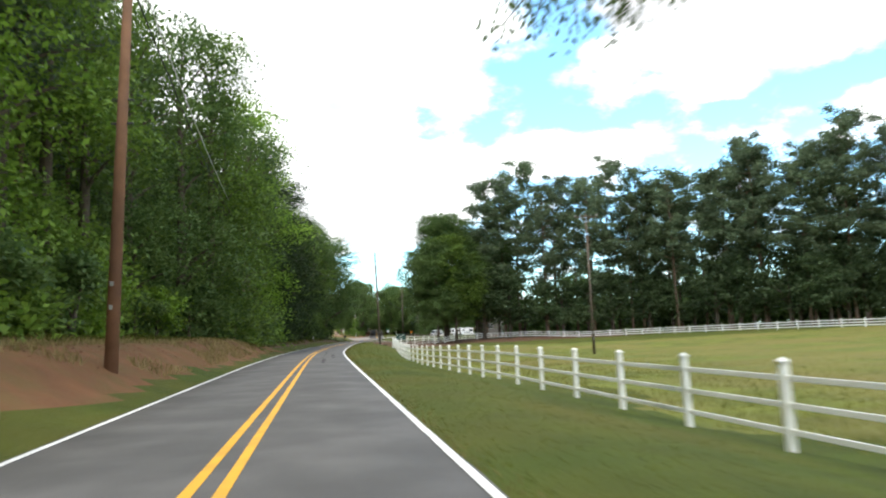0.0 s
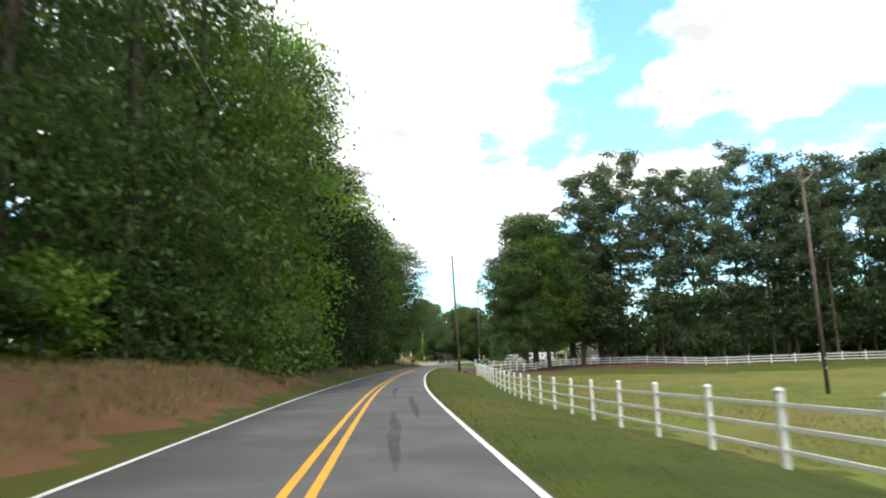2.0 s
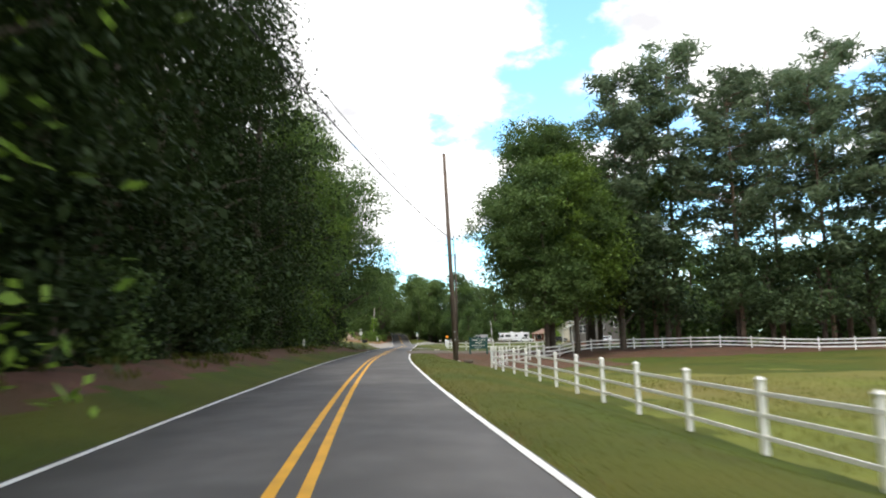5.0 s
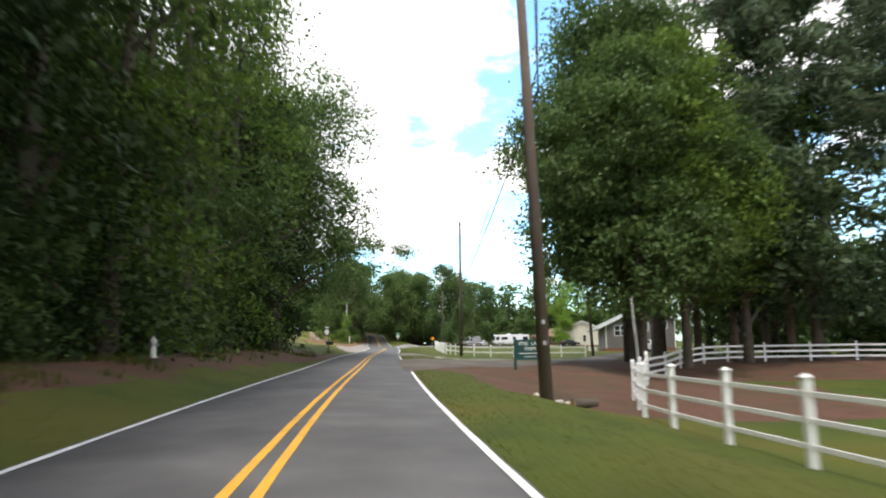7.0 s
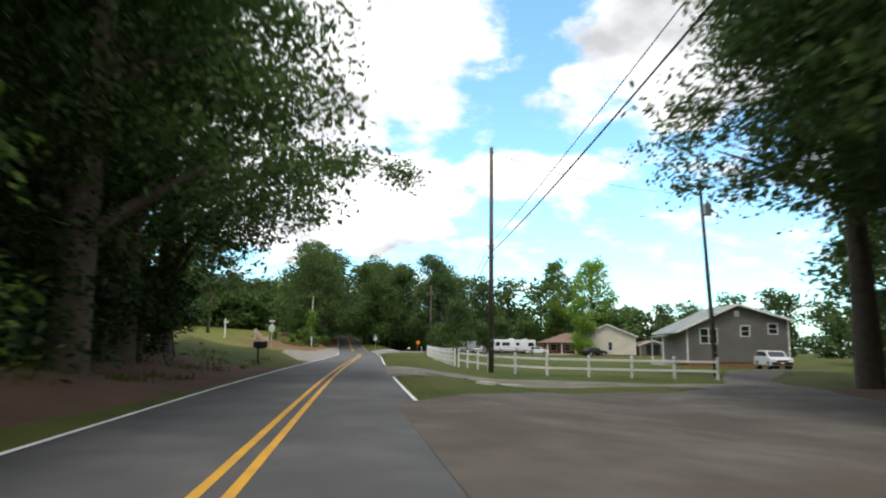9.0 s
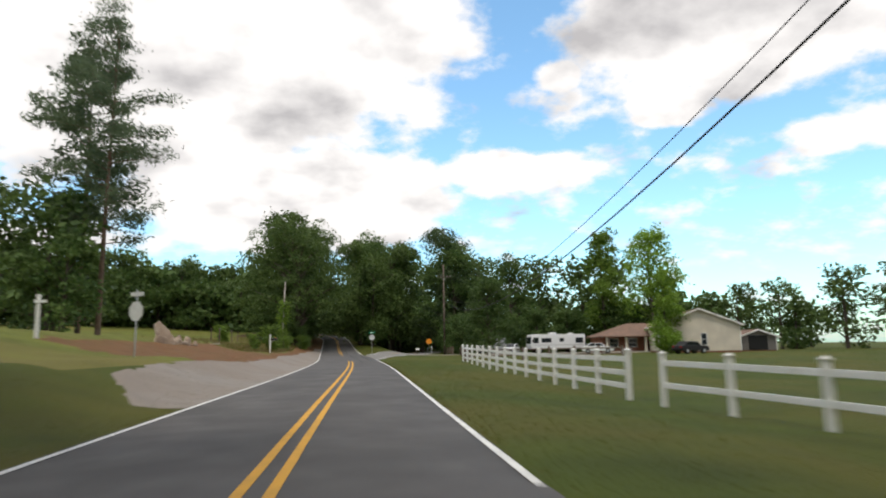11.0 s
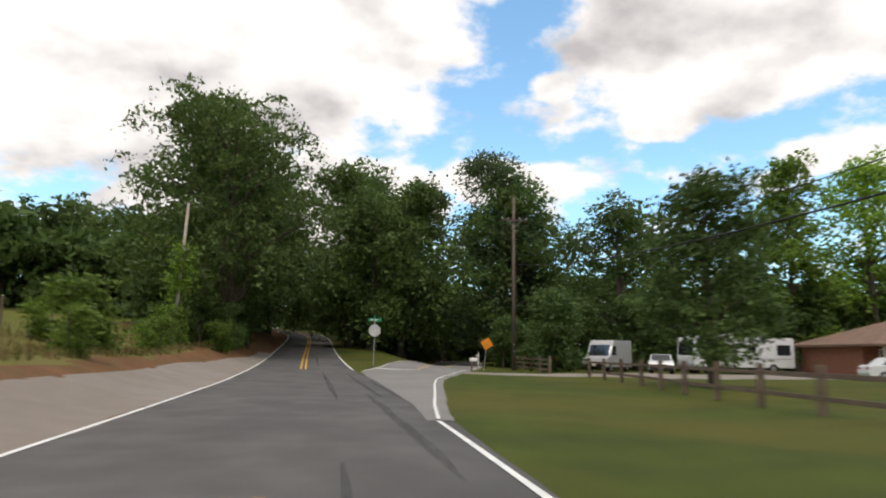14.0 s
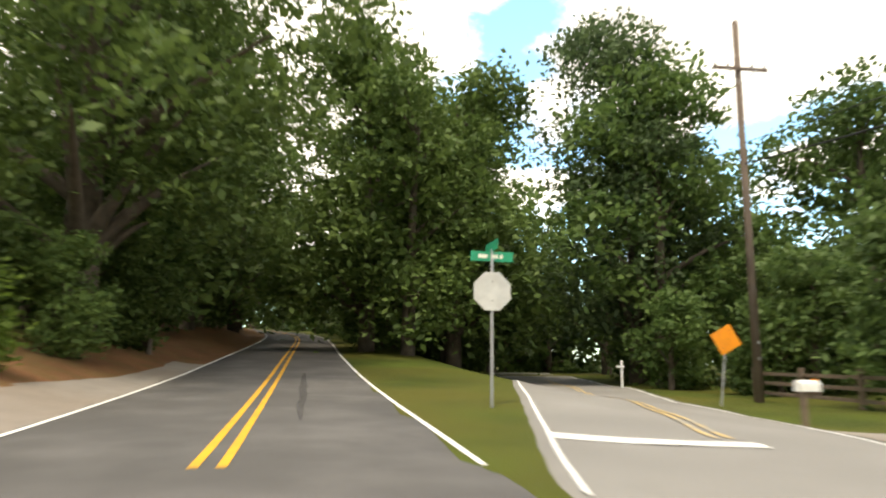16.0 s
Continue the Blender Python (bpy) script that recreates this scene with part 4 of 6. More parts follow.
tree("yard_tree", hardwood_meshes(127, 24, 6.6, 3.0, 24, 460, 22, 0.28, M_LEAF2, spread=0.7, pad=0.4), 34.5, 294, 60, 0.95, "tall pale green tree with an open crown")
for x, y, k_, s_ in ((-43.5, 236, 0, 0.75), (-46, 243, 2, 0.8), (-41.0, 233.5, 0, 0.5), (-50, 239, 1, 0.8)):
    tree("bank_tree", FAR_TREES[k_], x, y, rt.uniform(0, 360), s_, "dark leafy tree in the grove on the bank", group="bank grove")
tree("bank_pine", PINES[2], -43.0, 241.0, 200, 0.8, "tall dark pine on the open bank")
tree("bank_pine", pine_meshes(66, 31, 4.0, 9, 46, 46, 0.26), -39.4, 236.5, 60, 0.95, "tall dark pine on the open bank")
tree("yard_tree", UNDER[0], -1.2, 291.5, 10, 0.5, "leafy bush beside the side road", "bush")
tree("yard_tree", UNDER[1], -2.2, 283, 70, 0.75, "leafy bush behind the warning sign", "bush")

# trees behind the far bend
for x, y, k_, s_ in ((-24.5, 372, 0, 1.0), (-19.5, 368, 1, 1.1), (-28.5, 379, 2, 1.1), (-14, 366, 0, 1.2), (-33, 388, 1, 1.2), (-22, 384, 2, 1.2)):
    tree("woodland_tree", FAR_TREES[k_], x, y, rt.uniform(0, 360), s_, "leafy hardwood behind the far bend", group="junction woods")
for x, y, s_ in ((-26, 367, 0.7), (-22, 364, 0.7), (-18, 363, 0.9), (-30, 374, 0.9), (-15, 360, 0.9), (-3, 353, 1.5), (1, 357, 1.5), (-8, 359, 1.6), (-12, 362, 1.6), (-6, 347, 1.2), (-1.5, 345, 1.2), (3.5, 343, 1.2), (-10.5, 331, 0.7), (-13.5, 322, 0.7), (-26, 393, 1.9), (-33, 399, 1.9), (-20, 394, 1.9), (-40, 395, 1.9), (5, 350, 1.4)):
    tree("undergrowth", FAR_UNDER[0], x, y, rt.uniform(0, 360), s_, "dense dark green undergrowth at the wood's edge", "bush", "junction undergrowth")

# far woods round the open land
for i in range(12):
    x, y = 43 + 4.0 * i, 213 - 1.8 * i + rt.uniform(-2, 2)
    tree("far_tree", FAR_TREES[(0, 1, 0)[i % 3]], x, y, rt.uniform(0, 360), rt.uniform(0.85, 1.15), "dark tree in the woods beside the grey house", group="far woods")
    tree("far_tree", FAR_UNDER[i % 2], x - 2, y - 4, rt.uniform(0, 360), rt.uniform(0.8, 1.1), "dark low tree in the woods beside the grey house", group="far woods")
for i in range(40):
    a = i / 39
    x, y = -38 - 85 * a + rt.uniform(-3, 3), 322 - 80 * a * a + rt.uniform(-6, 6)
    tree("far_tree", FAR_TREES[i % 3], x, y, rt.uniform(0, 360), rt.uniform(0.7, 0.9), "dark tree in the far wood line", group="far woods")
    if i:
        tree("far_tree", FAR_UNDER[i % 2], x + 2, y - 3, rt.uniform(0, 360), rt.uniform(1.1, 1.5), "dark low tree in the far wood line", group="far woods")
for i in range(30):
    x, y = 40 + i * 5 + rt.uniform(-2, 2), 296 - i * 4.0 + rt.uniform(-5, 5)
    tree("far_tree", FAR_TREES[i % 3], x, y, rt.uniform(0, 360), rt.uniform(0.6, 0.85), "dark tree in the far wood line", group="far woods")
    if i % 2:
        tree("far_tree", FAR_UNDER[1], x, y - 4, rt.uniform(0, 360), rt.uniform(0.9, 1.3), "dark low tree in the far wood line", group="far woods")


# ---- white fences ----
def rail_fence(name, pts, spacing, post_h, rails, mats, label, group="", post=0.13, rail_h=0.14, base=-0.02, cap=True, exact=False):
    """Posts at even steps along the line of points, rails from post to post."""
    line = [Vector((*p, 0)) for p in pts]
    if isinstance(spacing, list):
        spots = [Vector((float(np.interp(y, [q.y for q in line], [q.x for q in line])), y, 0)) for y in spacing]
    else:
        seg = [(b - a).length for a, b in zip(line, line[1:])]
        total = sum(seg)
        n = max(1, int(total / spacing + 0.02)) if exact else max(1, round(total / spacing))
        spots = []
        for k in range(n + 1):
            s = spacing * k if exact else total * k / n
            i = 0
            while i < len(seg) - 1 and s > seg[i]:
                s -= seg[i]
                i += 1
            spots.append(line[i].lerp(line[i + 1], min(1.0, s / seg[i])))
    spots = [Vector((p.x, p.y, gz(p.x, p.y) + base)) for p in spots]
    n = len(spots) - 1
    f = thing(name, spots[0], label, "fence", group)
    o = spots[0]
    bm = add_box(bmesh.new(), (post, post, post_h), (0, 0, post_h / 2), 0.012)
    if cap:
        add_box(bm, (post + 0.03, post + 0.03, 0.03), (0, 0, post_h + 0.013), 0.008)
        r = bmesh.ops.create_cone(bm, cap_ends=True, segments=4, radius1=(post + 0.02) * 0.7, radius2=0.01, depth=0.06)
        bmesh.ops.transform(bm, matrix=pose(0, 0, post_h + 0.058, 0, 0, 45), verts=r["verts"])
    me = bpy.data.meshes.new("post")
    bm.to_mesh(me)
    bm.free()
    me.materials.append(mats)
    for k, s in enumerate(spots):
        p = part_mesh("post", me, f)
        g = spots[min(k + 1, n)] - spots[max(k - 1, 0)]
        p.matrix_local = pose(*(s - o), rt.uniform(-0.7, 0.7), rt.uniform(-0.7, 0.7), math.degrees(math.atan2(g.y, g.x)))
    for h in rails:
        for a, b in zip(spots, spots[1:]):
            d = b - a
            bm = box((d.length - post * 0.9, 0.042, rail_h), (0, 0, 0), 0.008)
            r = part("rail", bm, mats, f)
            q = d.to_track_quat('X', 'Z').to_matrix().to_4x4()
            r.matrix_local = Matrix.Translation((a + b) / 2 - o + Vector((0, 0, h))) @ q
    return f


# post places along the verge fence
VERGE_POSTS = [27.14 + 2.976 * k for k in range(-10, 9)] + [50.95 + 3.24 * k for k in range(1, 22)] + [121.4, 124.1, 126.9, 129.7, 132.9, 136.2, 139.6, 142.9, 146.2]
rail_fence("pasture_fence", [(9.62, -4.4), (5.95, 19.5), (3.6, 33.2), (0.4, 55), (-2.2, 74.4), (-4.2, 97), (-5.5, 114.5), (-6.4, 123), (-6.0, 127.0), (-5.2, 129.7), (-4.3, 132.9), (-1.4, 139.6), (1.0, 146.3)], VERGE_POSTS, 1.48, (0.35, 0.78, 1.22), M_VINYL,
           "white vinyl three-rail fence along the pasture verge", rail_h=0.095)
rail_fence("pasture_back_fence", [(1.1, 146.4), (5.6, 152.2), (11.4, 156.6), (20, 156.0), (45, 138), (67, 103), (85, 72)], 3.4, 1.35, (0.35, 0.75, 1.15), M_VINYL, "white three-rail fence across the back of the pasture")
rail_fence("yard_fence", [(-8.3, 194.2), (-7.0, 186.4), (-4.4, 182.6), (0.9, 181.0), (6.3, 180.2)], 2.6, 1.35, (0.55, 1.12), M_VINYL, "white two-rail fence beside the driveway")
rail_fence("roadside_fence", [(-8.4, 233.75), (-8.4, 194.4)], 2.672, 1.42, (0.4, 0.78, 1.18), M_VINYL, "white vinyl three-rail fence beside the road", exact=True, post=0.15, rail_h=0.155)


# ---- utility poles ----
def pole(name, x, y, h, label, r=0.17, lean=(0, 0), arm=0.0, arms=1, can=False, drop=0.55, wood=None):
    """A tapered wooden shaft; crossarms with braces and insulators, and a transformer can where there is one."""
    p = thing(name, (x, y, ground_z(x, y)), label, "utility pole")
    part("shaft", cyl(r, r * 0.62, (0, 0, -0.4), (lean[0], lean[1], h), 14), wood or M_POLE, p, sm=True)

    def at(z):
        return lean[0] * z / h, lean[1] * z / h
    part("cap", cyl(r * 0.64, r * 0.4, (lean[0], lean[1], h - 0.01), (lean[0], lean[1], h + 0.04), 12), M_DARK, p, "dark weathered top")
    for z in (1.6, 2.2):
        u, v = at(z)
        part("marker_tag", box((0.09, 0.02, 0.12), (u, v - r * 0.97, z), 0.004), M_METAL, p, "small metal tag")
    if not arm:
        u, v = at(h * 0.55)
        for z in (h * 0.5, h * 0.55):
            part("cable_clamp", cyl(0.035, 0.035, (u - r - 0.12, v, z), (u + r + 0.12, v, z), 8), M_DARK, p, "dark steel through-bolt clamp")
        return p
    for k in range(arms):
        z = h - drop - 0.75 * k
        u, v = at(z)
        part("crossarm", box((arm, 0.1, 0.13), (u, v - r * 0.62 - 0.06, z), 0.012), M_POLE, p, "grey timber crossarm")
        for sgn in (-1, 1):
            part("brace", cyl(0.018, 0.018, (u + sgn * arm * 0.27, v - r - 0.07, z - 0.04), (u + sgn * 0.04, v - r, z - 0.62), 6), M_METAL, p, "steel brace")
        for q in (-0.46, -0.22, 0.22, 0.46):
            bm = cyl(0.035, 0.06, (u + q * arm, v - r * 0.62 - 0.06, z + 0.06), (u + q * arm, v - r * 0.62 - 0.06, z + 0.17), 8)
            add_cyl(bm, 0.06, 0.03, (u + q * arm, v - r * 0.62 - 0.06, z + 0.17), (u + q * arm, v - r * 0.62 - 0.06, z + 0.24), 8)
            part("insulator", bm, M_METAL, p, "grey porcelain insulator")
    if can:
        z = h - 2.1
        u, v = at(z)
        bm = cyl(0.24, 0.24, (u + 0.42, v, z - 0.45), (u + 0.42, v, z + 0.4), 16)
        add_cyl(bm, 0.24, 0.1, (u + 0.42, v, z + 0.4), (u + 0.42, v, z + 0.5), 16)
        t = part("transformer", bm, M_METAL, p, "grey steel transformer can", sm=False)
        part("bushing", cyl(0.05, 0.035, (u + 0.42, v, z + 0.48), (u + 0.42, v, z + 0.72), 8), M_DARK, t, "dark bushing")
        part("bracket", box((0.24, 0.08, 0.06), (u + 0.16, v, z + 0.15), 0.005), M_METAL, p)
    return p


LPOLE = (-8.35, 27.4)
pole("utility_pole", *LPOLE, 13.0, "tall brown wooden utility pole on the clay bank", lean=(0.25, 0.0), wood=M_CREOSOTE)
pole("utility_pole", -18.9, 76.0, 13.6, "wooden utility pole hidden in the forest edge")
pole("utility_pole", 16.7, 78.0, 14.6, "tall wooden utility pole standing in the pasture", r=0.135, arm=2.4, drop=0.35)
pole("utility_pole", -8.75, 127.2, 16.3, "grey-brown wooden utility pole beside the verge", r=0.2, lean=(-0.6, 0.0))
pole("utility_pole", -6.95, 185.9, 16.0, "dark wooden utility pole at the fence corner", r=0.19)
pole("utility_pole", 8.2, 184.0, 13.6, "leaning wooden utility pole with crossarm and transformer", arm=2.0, lean=(-0.75, -0.3), can=True)
pole("utility_pole", -29.9, 278.5, 9.8, "pale wooden pole wrapped in vines", r=0.14, lean=(0.35, 0.0), wood=M_PALEWOOD)
pole("utility_pole", -4.5, 288.0, 15.1, "wooden utility pole with a crossarm at the junction", arm=2.3, drop=2.1)



# ---- cables ----
def cable(a, b, sag, r, label, mat=None):
    """A hanging cable between two points."""
    a, b = Vector(a), Vector(b)
    pts = []
    for k in range(21):
        t = k / 20
        p = a.lerp(b, t)
        pts.append((p.x, p.y, p.z - sag * 4 * t * (1 - t), r))
    ob = new("overhead_cable", limbs([pts], mat or M_WIRE, "overhead_cable", 6))
    return tagged(ob, label, "cable", "overhead cables")


# upper cable's pale grey has the sky's light on it painted in
M_PALEWIRE = material("sky_paled_cable", (0.5, 0.5, 0.47), 0.5, metal=0.5, vary=0.1, bump=0)
for z0, z1, z2, z3, r in ((10.4, 8.9, 7.85, 9.0, 0.03), (11.2, 9.6, 8.6, 9.85, 0.016)):
    cable((LPOLE[0] + 0.2, LPOLE[1], z0 + 0.9), (-18.9, 76.0, z0 + 2.2), 0.7, 0.024, "overhead cable strung along the forest edge", M_WIRE if z0 < 11 else M_PALEWIRE)
    cable((-18.9, 76.0, z0 + 2.2), (-8.75, 127.2, z1), 1.2, r, "black overhead cable strung between utility poles")
    cable((-8.75, 127.2, z1), (-6.95, 185.9, z2), 0.55, r, "black overhead cable strung between utility poles")
    cable((-6.95, 185.9, z2), (-4.5, 288.0, z3), 3.6, r, "black overhead cable strung between utility poles")
cable((-6.95, 185.9, 15.2), (7.1, 183.7, 12.0), 0.6, 0.012, "thin service cable to the leaning pole")
cable((LPOLE[0] + 0.4, LPOLE[1], 12.6), (-3.0, -30, 12.6), 1.0, 0.02, "black overhead cable strung along the road")

# ---- junction signs, mailboxes and small roadside things ----
M_SIGNBACK = material("bare_aluminium_sign_back", (0.62, 0.62, 0.6), 0.55, metal=0.35, vary=0.08, scale=4, fine=30, bump=0.05, tint=(0.45, 0.45, 0.43), tint_scale=3)
M_GREEN = material("green_street_sign", (0.01, 0.3, 0.16), 0.5, vary=0.08, bump=0.05, tint=(0.02, 0.2, 0.11), tint_scale=4)
M_ORANGE = material("orange_warning_sign", (0.8, 0.27, 0.02), 0.5, vary=0.08, bump=0.05, tint=(0.6, 0.22, 0.03), tint_scale=3)
M_BOARD = material("dark_green_sign_board", (0.008, 0.058, 0.05), 0.6, vary=0.15, scale=3, bump=0.15, tint=(0.02, 0.055, 0.05), tint_scale=2)
M_CREAM = material("cream_lettering", (0.7, 0.72, 0.62), 0.6, vary=0.06, bump=0.05)
M_RAIL = material("weathered_rail_timber", (0.17, 0.125, 0.095), 0.95, vary=0.35, scale=3, fine=24, bump=0.8, dist=0.02, tint=(0.1, 0.085, 0.07), tint_scale=1.5)
M_BLACK = material("black_plastic", (0.015, 0.015, 0.016), 0.45, vary=0.15, bump=0.1)
M_STONE = material("pale_limestone", (0.5, 0.46, 0.4), 0.9, vary=0.3, scale=2, fine=12, bump=0.7, dist=0.03)
M_GLASS = bpy.data.materials.new("window_glass")
M_GLASS.use_nodes = True
_g = M_GLASS.node_tree.nodes["Principled BSDF"]
_g.inputs["Base Color"].default_value = (0.02, 0.025, 0.03, 1)
_g.inputs["Roughness"].default_value = 0.06
_g.inputs["Specular IOR Level"].default_value = 0.8


def flat_poly(n, r, thick, turn):
    """A flat n-sided plate with a bevelled rim, standing upright and facing y."""
    out = [(r * math.cos(radians(turn + 360 * i / n)), r * math.sin(radians(turn + 360 * i / n))) for i in range(n)]
    return prism(out, thick, 'Y', 0.004)


def sign_post(name, x, y, h, label, turn=0.0, lean=0.0, r=0.03):
    t = thing(name, (x, y, ground_z(x, y)), label, "road sign", turn=turn)
    if lean:
        t.matrix_world = pose(x, y, ground_z(x, y), 0, lean, turn)
    part("post", box((0.06, 0.035, h + 0.3), (0, 0, h / 2 - 0.15), 0.006), M_METAL, t, "galvanised steel post")
    return t


t = sign_post("stop_sign", -16.5, 278.2, 3.25, "back of an octagonal stop sign with green street blades above", 6)
pl = part("plate", flat_poly(8, 0.43, 0.008, 22.5), M_SIGNBACK, t, "bare aluminium octagon back")
pl.location = (0, -0.03, 2.35)
for z in (2.15, 2.55):
    part("bolt", cyl(0.014, 0.014, (0, -0.045, z), (0, -0.03, z), 6), M_DARK, pl).location = (0, 0.03, -2.35)
bl = part("street_blade", box((0.92, 0.012, 0.21), (0, -0.01, 3.08), 0.005), M_GREEN, t, "green street name blade")
for k, (u, w) in enumerate(((-0.2, 0.2), (0.06, 0.14), (0.2, 0.07))):
    part("lettering_bar", box((w, 0.004, 0.08), (u, -0.019, 3.08)), M_CREAM, bl, "pale bar of lettering")
part("street_blade", box((0.012, 0.8, 0.21), (0, 0, 3.29), 0.005), M_GREEN, t, "green street name blade seen edge on")
part("bracket", box((0.05, 0.03, 0.14), (0, -0.01, 2.92), 0.005), M_METAL, t)

t = sign_post("stop_sign", -25.0, 204.2, 2.6, "back of a stop sign beside the gravel turnout", -30)
part("plate", flat_poly(8, 0.4, 0.008, 22.5), M_SIGNBACK, t, "bare aluminium octagon back").location = (0, -0.03, 1.75)
part("street_blade", box((0.7, 0.012, 0.16), (0, -0.01, 2.42), 0.005), M_SIGNBACK, t, "pale street name blade")

t = sign_post("warning_sign", -7.6, 285.2, 2.2, "orange diamond warning sign on a leaning post", -4, lean=7)
d = part("plate", prism([(0, -0.54), (0.54, 0), (0, 0.54), (-0.54, 0)], 0.008, 'Y', 0.004), M_ORANGE, t, "orange diamond plate")
d.matrix_local = pose(0, -0.03, 2.15, 0, 8, 0)
for z in (-0.3, 0.3):
    part("bolt", cyl(0.014, 0.014, (0, -0.02, z), (0, -0.005, z), 6), M_DARK, d)


def mailbox(name, x, y, mat, label, h=1.05, turn=0.0, post_mat=None, flag=True, sx=1.0, tall=0.0):
    """A round-topped box on a timber post with a cross piece."""
    t = thing(name, (x, y, ground_z(x, y)), label, "mailbox", turn=turn)
    part("post", box((0.1, 0.1, h + tall + 0.3), (0, 0, (h + tall) / 2 - 0.15), 0.01), post_mat or M_RAIL, t, "square post")
    part("arm", box((0.5, 0.09, 0.05), (0.12, 0, h - 0.03), 0.008), post_mat or M_RAIL, t)
    out = [(-0.09, 0), (0.09, 0), (0.09, 0.12)] + [(0.09 * math.cos(a), 0.12 + 0.09 * math.sin(a)) for a in np.linspace(0.3, math.pi - 0.3, 7)] + [(-0.09, 0.12)]
    b = part("box", prism([(u * 1.05 * sx, z * 1.15 * sx) for u, z in out], 0.5 * sx, 'X', 0.006), mat, t)
    b.location = (0.12 + (0.25 if tall else 0.0), 0, h)
    part("door", prism([(u * 1.1 * sx, z * 1.17 * sx) for u, z in out], 0.014, 'X'), mat, b, "hinged door plate").location = (-0.26 * sx, 0, -0.002)
    if flag:
        part("flag", box((0.1, 0.008, 0.05), (0.1, -0.11 * sx, 0.25 * sx), 0.003), M_ORANGE, b, "small red flag")
    return t


mailbox("mailbox", -9.7, 278.2, M_VINYL, "white mailbox on a low post by the side road", 0.75, 5, sx=1.0)
mailbox("mailbox", -24.65, 234.5, M_BLACK, "black mailbox hung on a tall white post by the gravel turnout", 1.0, -8, M_VINYL, tall=0.5)
mailbox("mailbox", -21.9, 181.6, M_BLACK, "black mailbox on the grass verge", 0.9, 10, M_BLACK, sx=1.6)
t = thing("marker_post", (-5.9, 297.5, ground_z(-5.9, 297.5)), "white post with a cross board beside the side road", "post")
part("post", box((0.1, 0.1, 1.5), (0, 0, 0.65), 0.01), M_VINYL, t)
part("cross_board", box((0.42, 0.03, 0.1), (-0.1, -0.066, 1.08), 0.006), M_VINYL, t)
t = thing("marker_post", (-30.0, 207.0, ground_z(-30.0, 207.0)), "white post standing in the rough grass", "post")
part("post", box((0.14, 0.14, 1.9), (0, 0, 0.9), 0.012), M_VINYL, t)
part("cross_board", box((0.5, 0.04, 0.12), (0.12, -0.092, 1.55), 0.006), M_VINYL, t)
t = thing("leaning_pole", (-25.2, 176.5, ground_z(-25.2, 176.5)), "thin bare trunk leaning below the trees", "dead tree")
part("trunk", cyl(0.06, 0.04, (0, 0, -0.2), (-0.9, 0.2, 4.6), 8), M_PINEBARK, t, sm=True)

# pale low wall on the outside of the far bend
t = thing("roadside_wall", (-22.7, 357.0, gz(-22.7, 357.0)), "low pale wall on the outside of the far bend", "wall")
for k in range(5):
    part("wall_block", box((1.12, 0.35, 1.0), (-2.24 + 1.12 * k, 0.14 * (k - 2) ** 2, 0.25), 0.03, (0, 0, 7 * (k - 2))), M_VINYL, t)

# old fence posts standing in the rough grass above the bank
for k, (x, y) in enumerate(((-32.5, 247), (-33.2, 253.5), (-34.0, 260), (-34.6, 266.5), (-35.2, 273))):
    t = thing("field_post", (x, y, ground_z(x, y)), "grey weathered wooden post in rough grass", "post", "field posts")
    part("shaft", cyl(0.07, 0.06, (0, 0, -0.3), (0.05 * (k % 3 - 1), 0.0, 1.35 + 0.1 * (k % 2)), 8), M_RAIL, t)
    part("cap", cyl(0.062, 0.05, (0.05 * (k % 3 - 1), 0, 1.34 + 0.1 * (k % 2)), (0.05 * (k % 3 - 1), 0, 1.38 + 0.1 * (k % 2)), 8), M_PALEWOOD, t, "bleached cut top")

# farm sign board
bx, by = -5.9, 145.9
t = thing("farm_sign", (bx, by, ground_z(bx, by)), "dark green wooden farm sign board with cream lettering on two posts", "sign", turn=20)
for s_ in (-1, 1):
    part("post", box((0.12, 0.12, 2.12), (s_ * 0.97, 0.0, 0.77), 0.012), M_BOARD, t, "dark square post")
bd = part("board", box((1.84, 0.06, 1.14), (0, 0, 1.15), 0.012), M_BOARD, t)
for txt, ux, z, size in (("PINE", -0.44, 1.4, 0.3), ("LANE", 0.44, 1.4, 0.3), ("FARM", 0.0, 1.1, 0.3)):
    cu = bpy.data.curves.new("lettering", 'FONT')
    cu.body, cu.size, cu.align_x, cu.extrude = txt, size, 'CENTER', 0.006
    tmp = new("lettering_source", cu)
    dg = bpy.context.evaluated_depsgraph_get()
    me = bpy.data.meshes.new_from_object(tmp.evaluated_get(dg))
    bpy.data.objects.remove(tmp)
    me.materials.clear()
    me.materials.append(M_CREAM)
    o = part_mesh("lettering", me, bd, "cream painted capital letters")
    o.matrix_local = pose(ux, -0.037, z, 90, 0, 0)
part("lettering_bar", box((1.5, 0.008, 0.045), (0, -0.035, 0.94)), M_CREAM, bd, "thin line of small lettering")
part("lettering_bar", box((0.8, 0.008, 0.06), (0, -0.035, 0.75)), M_METAL, bd, "dim line of small lettering")


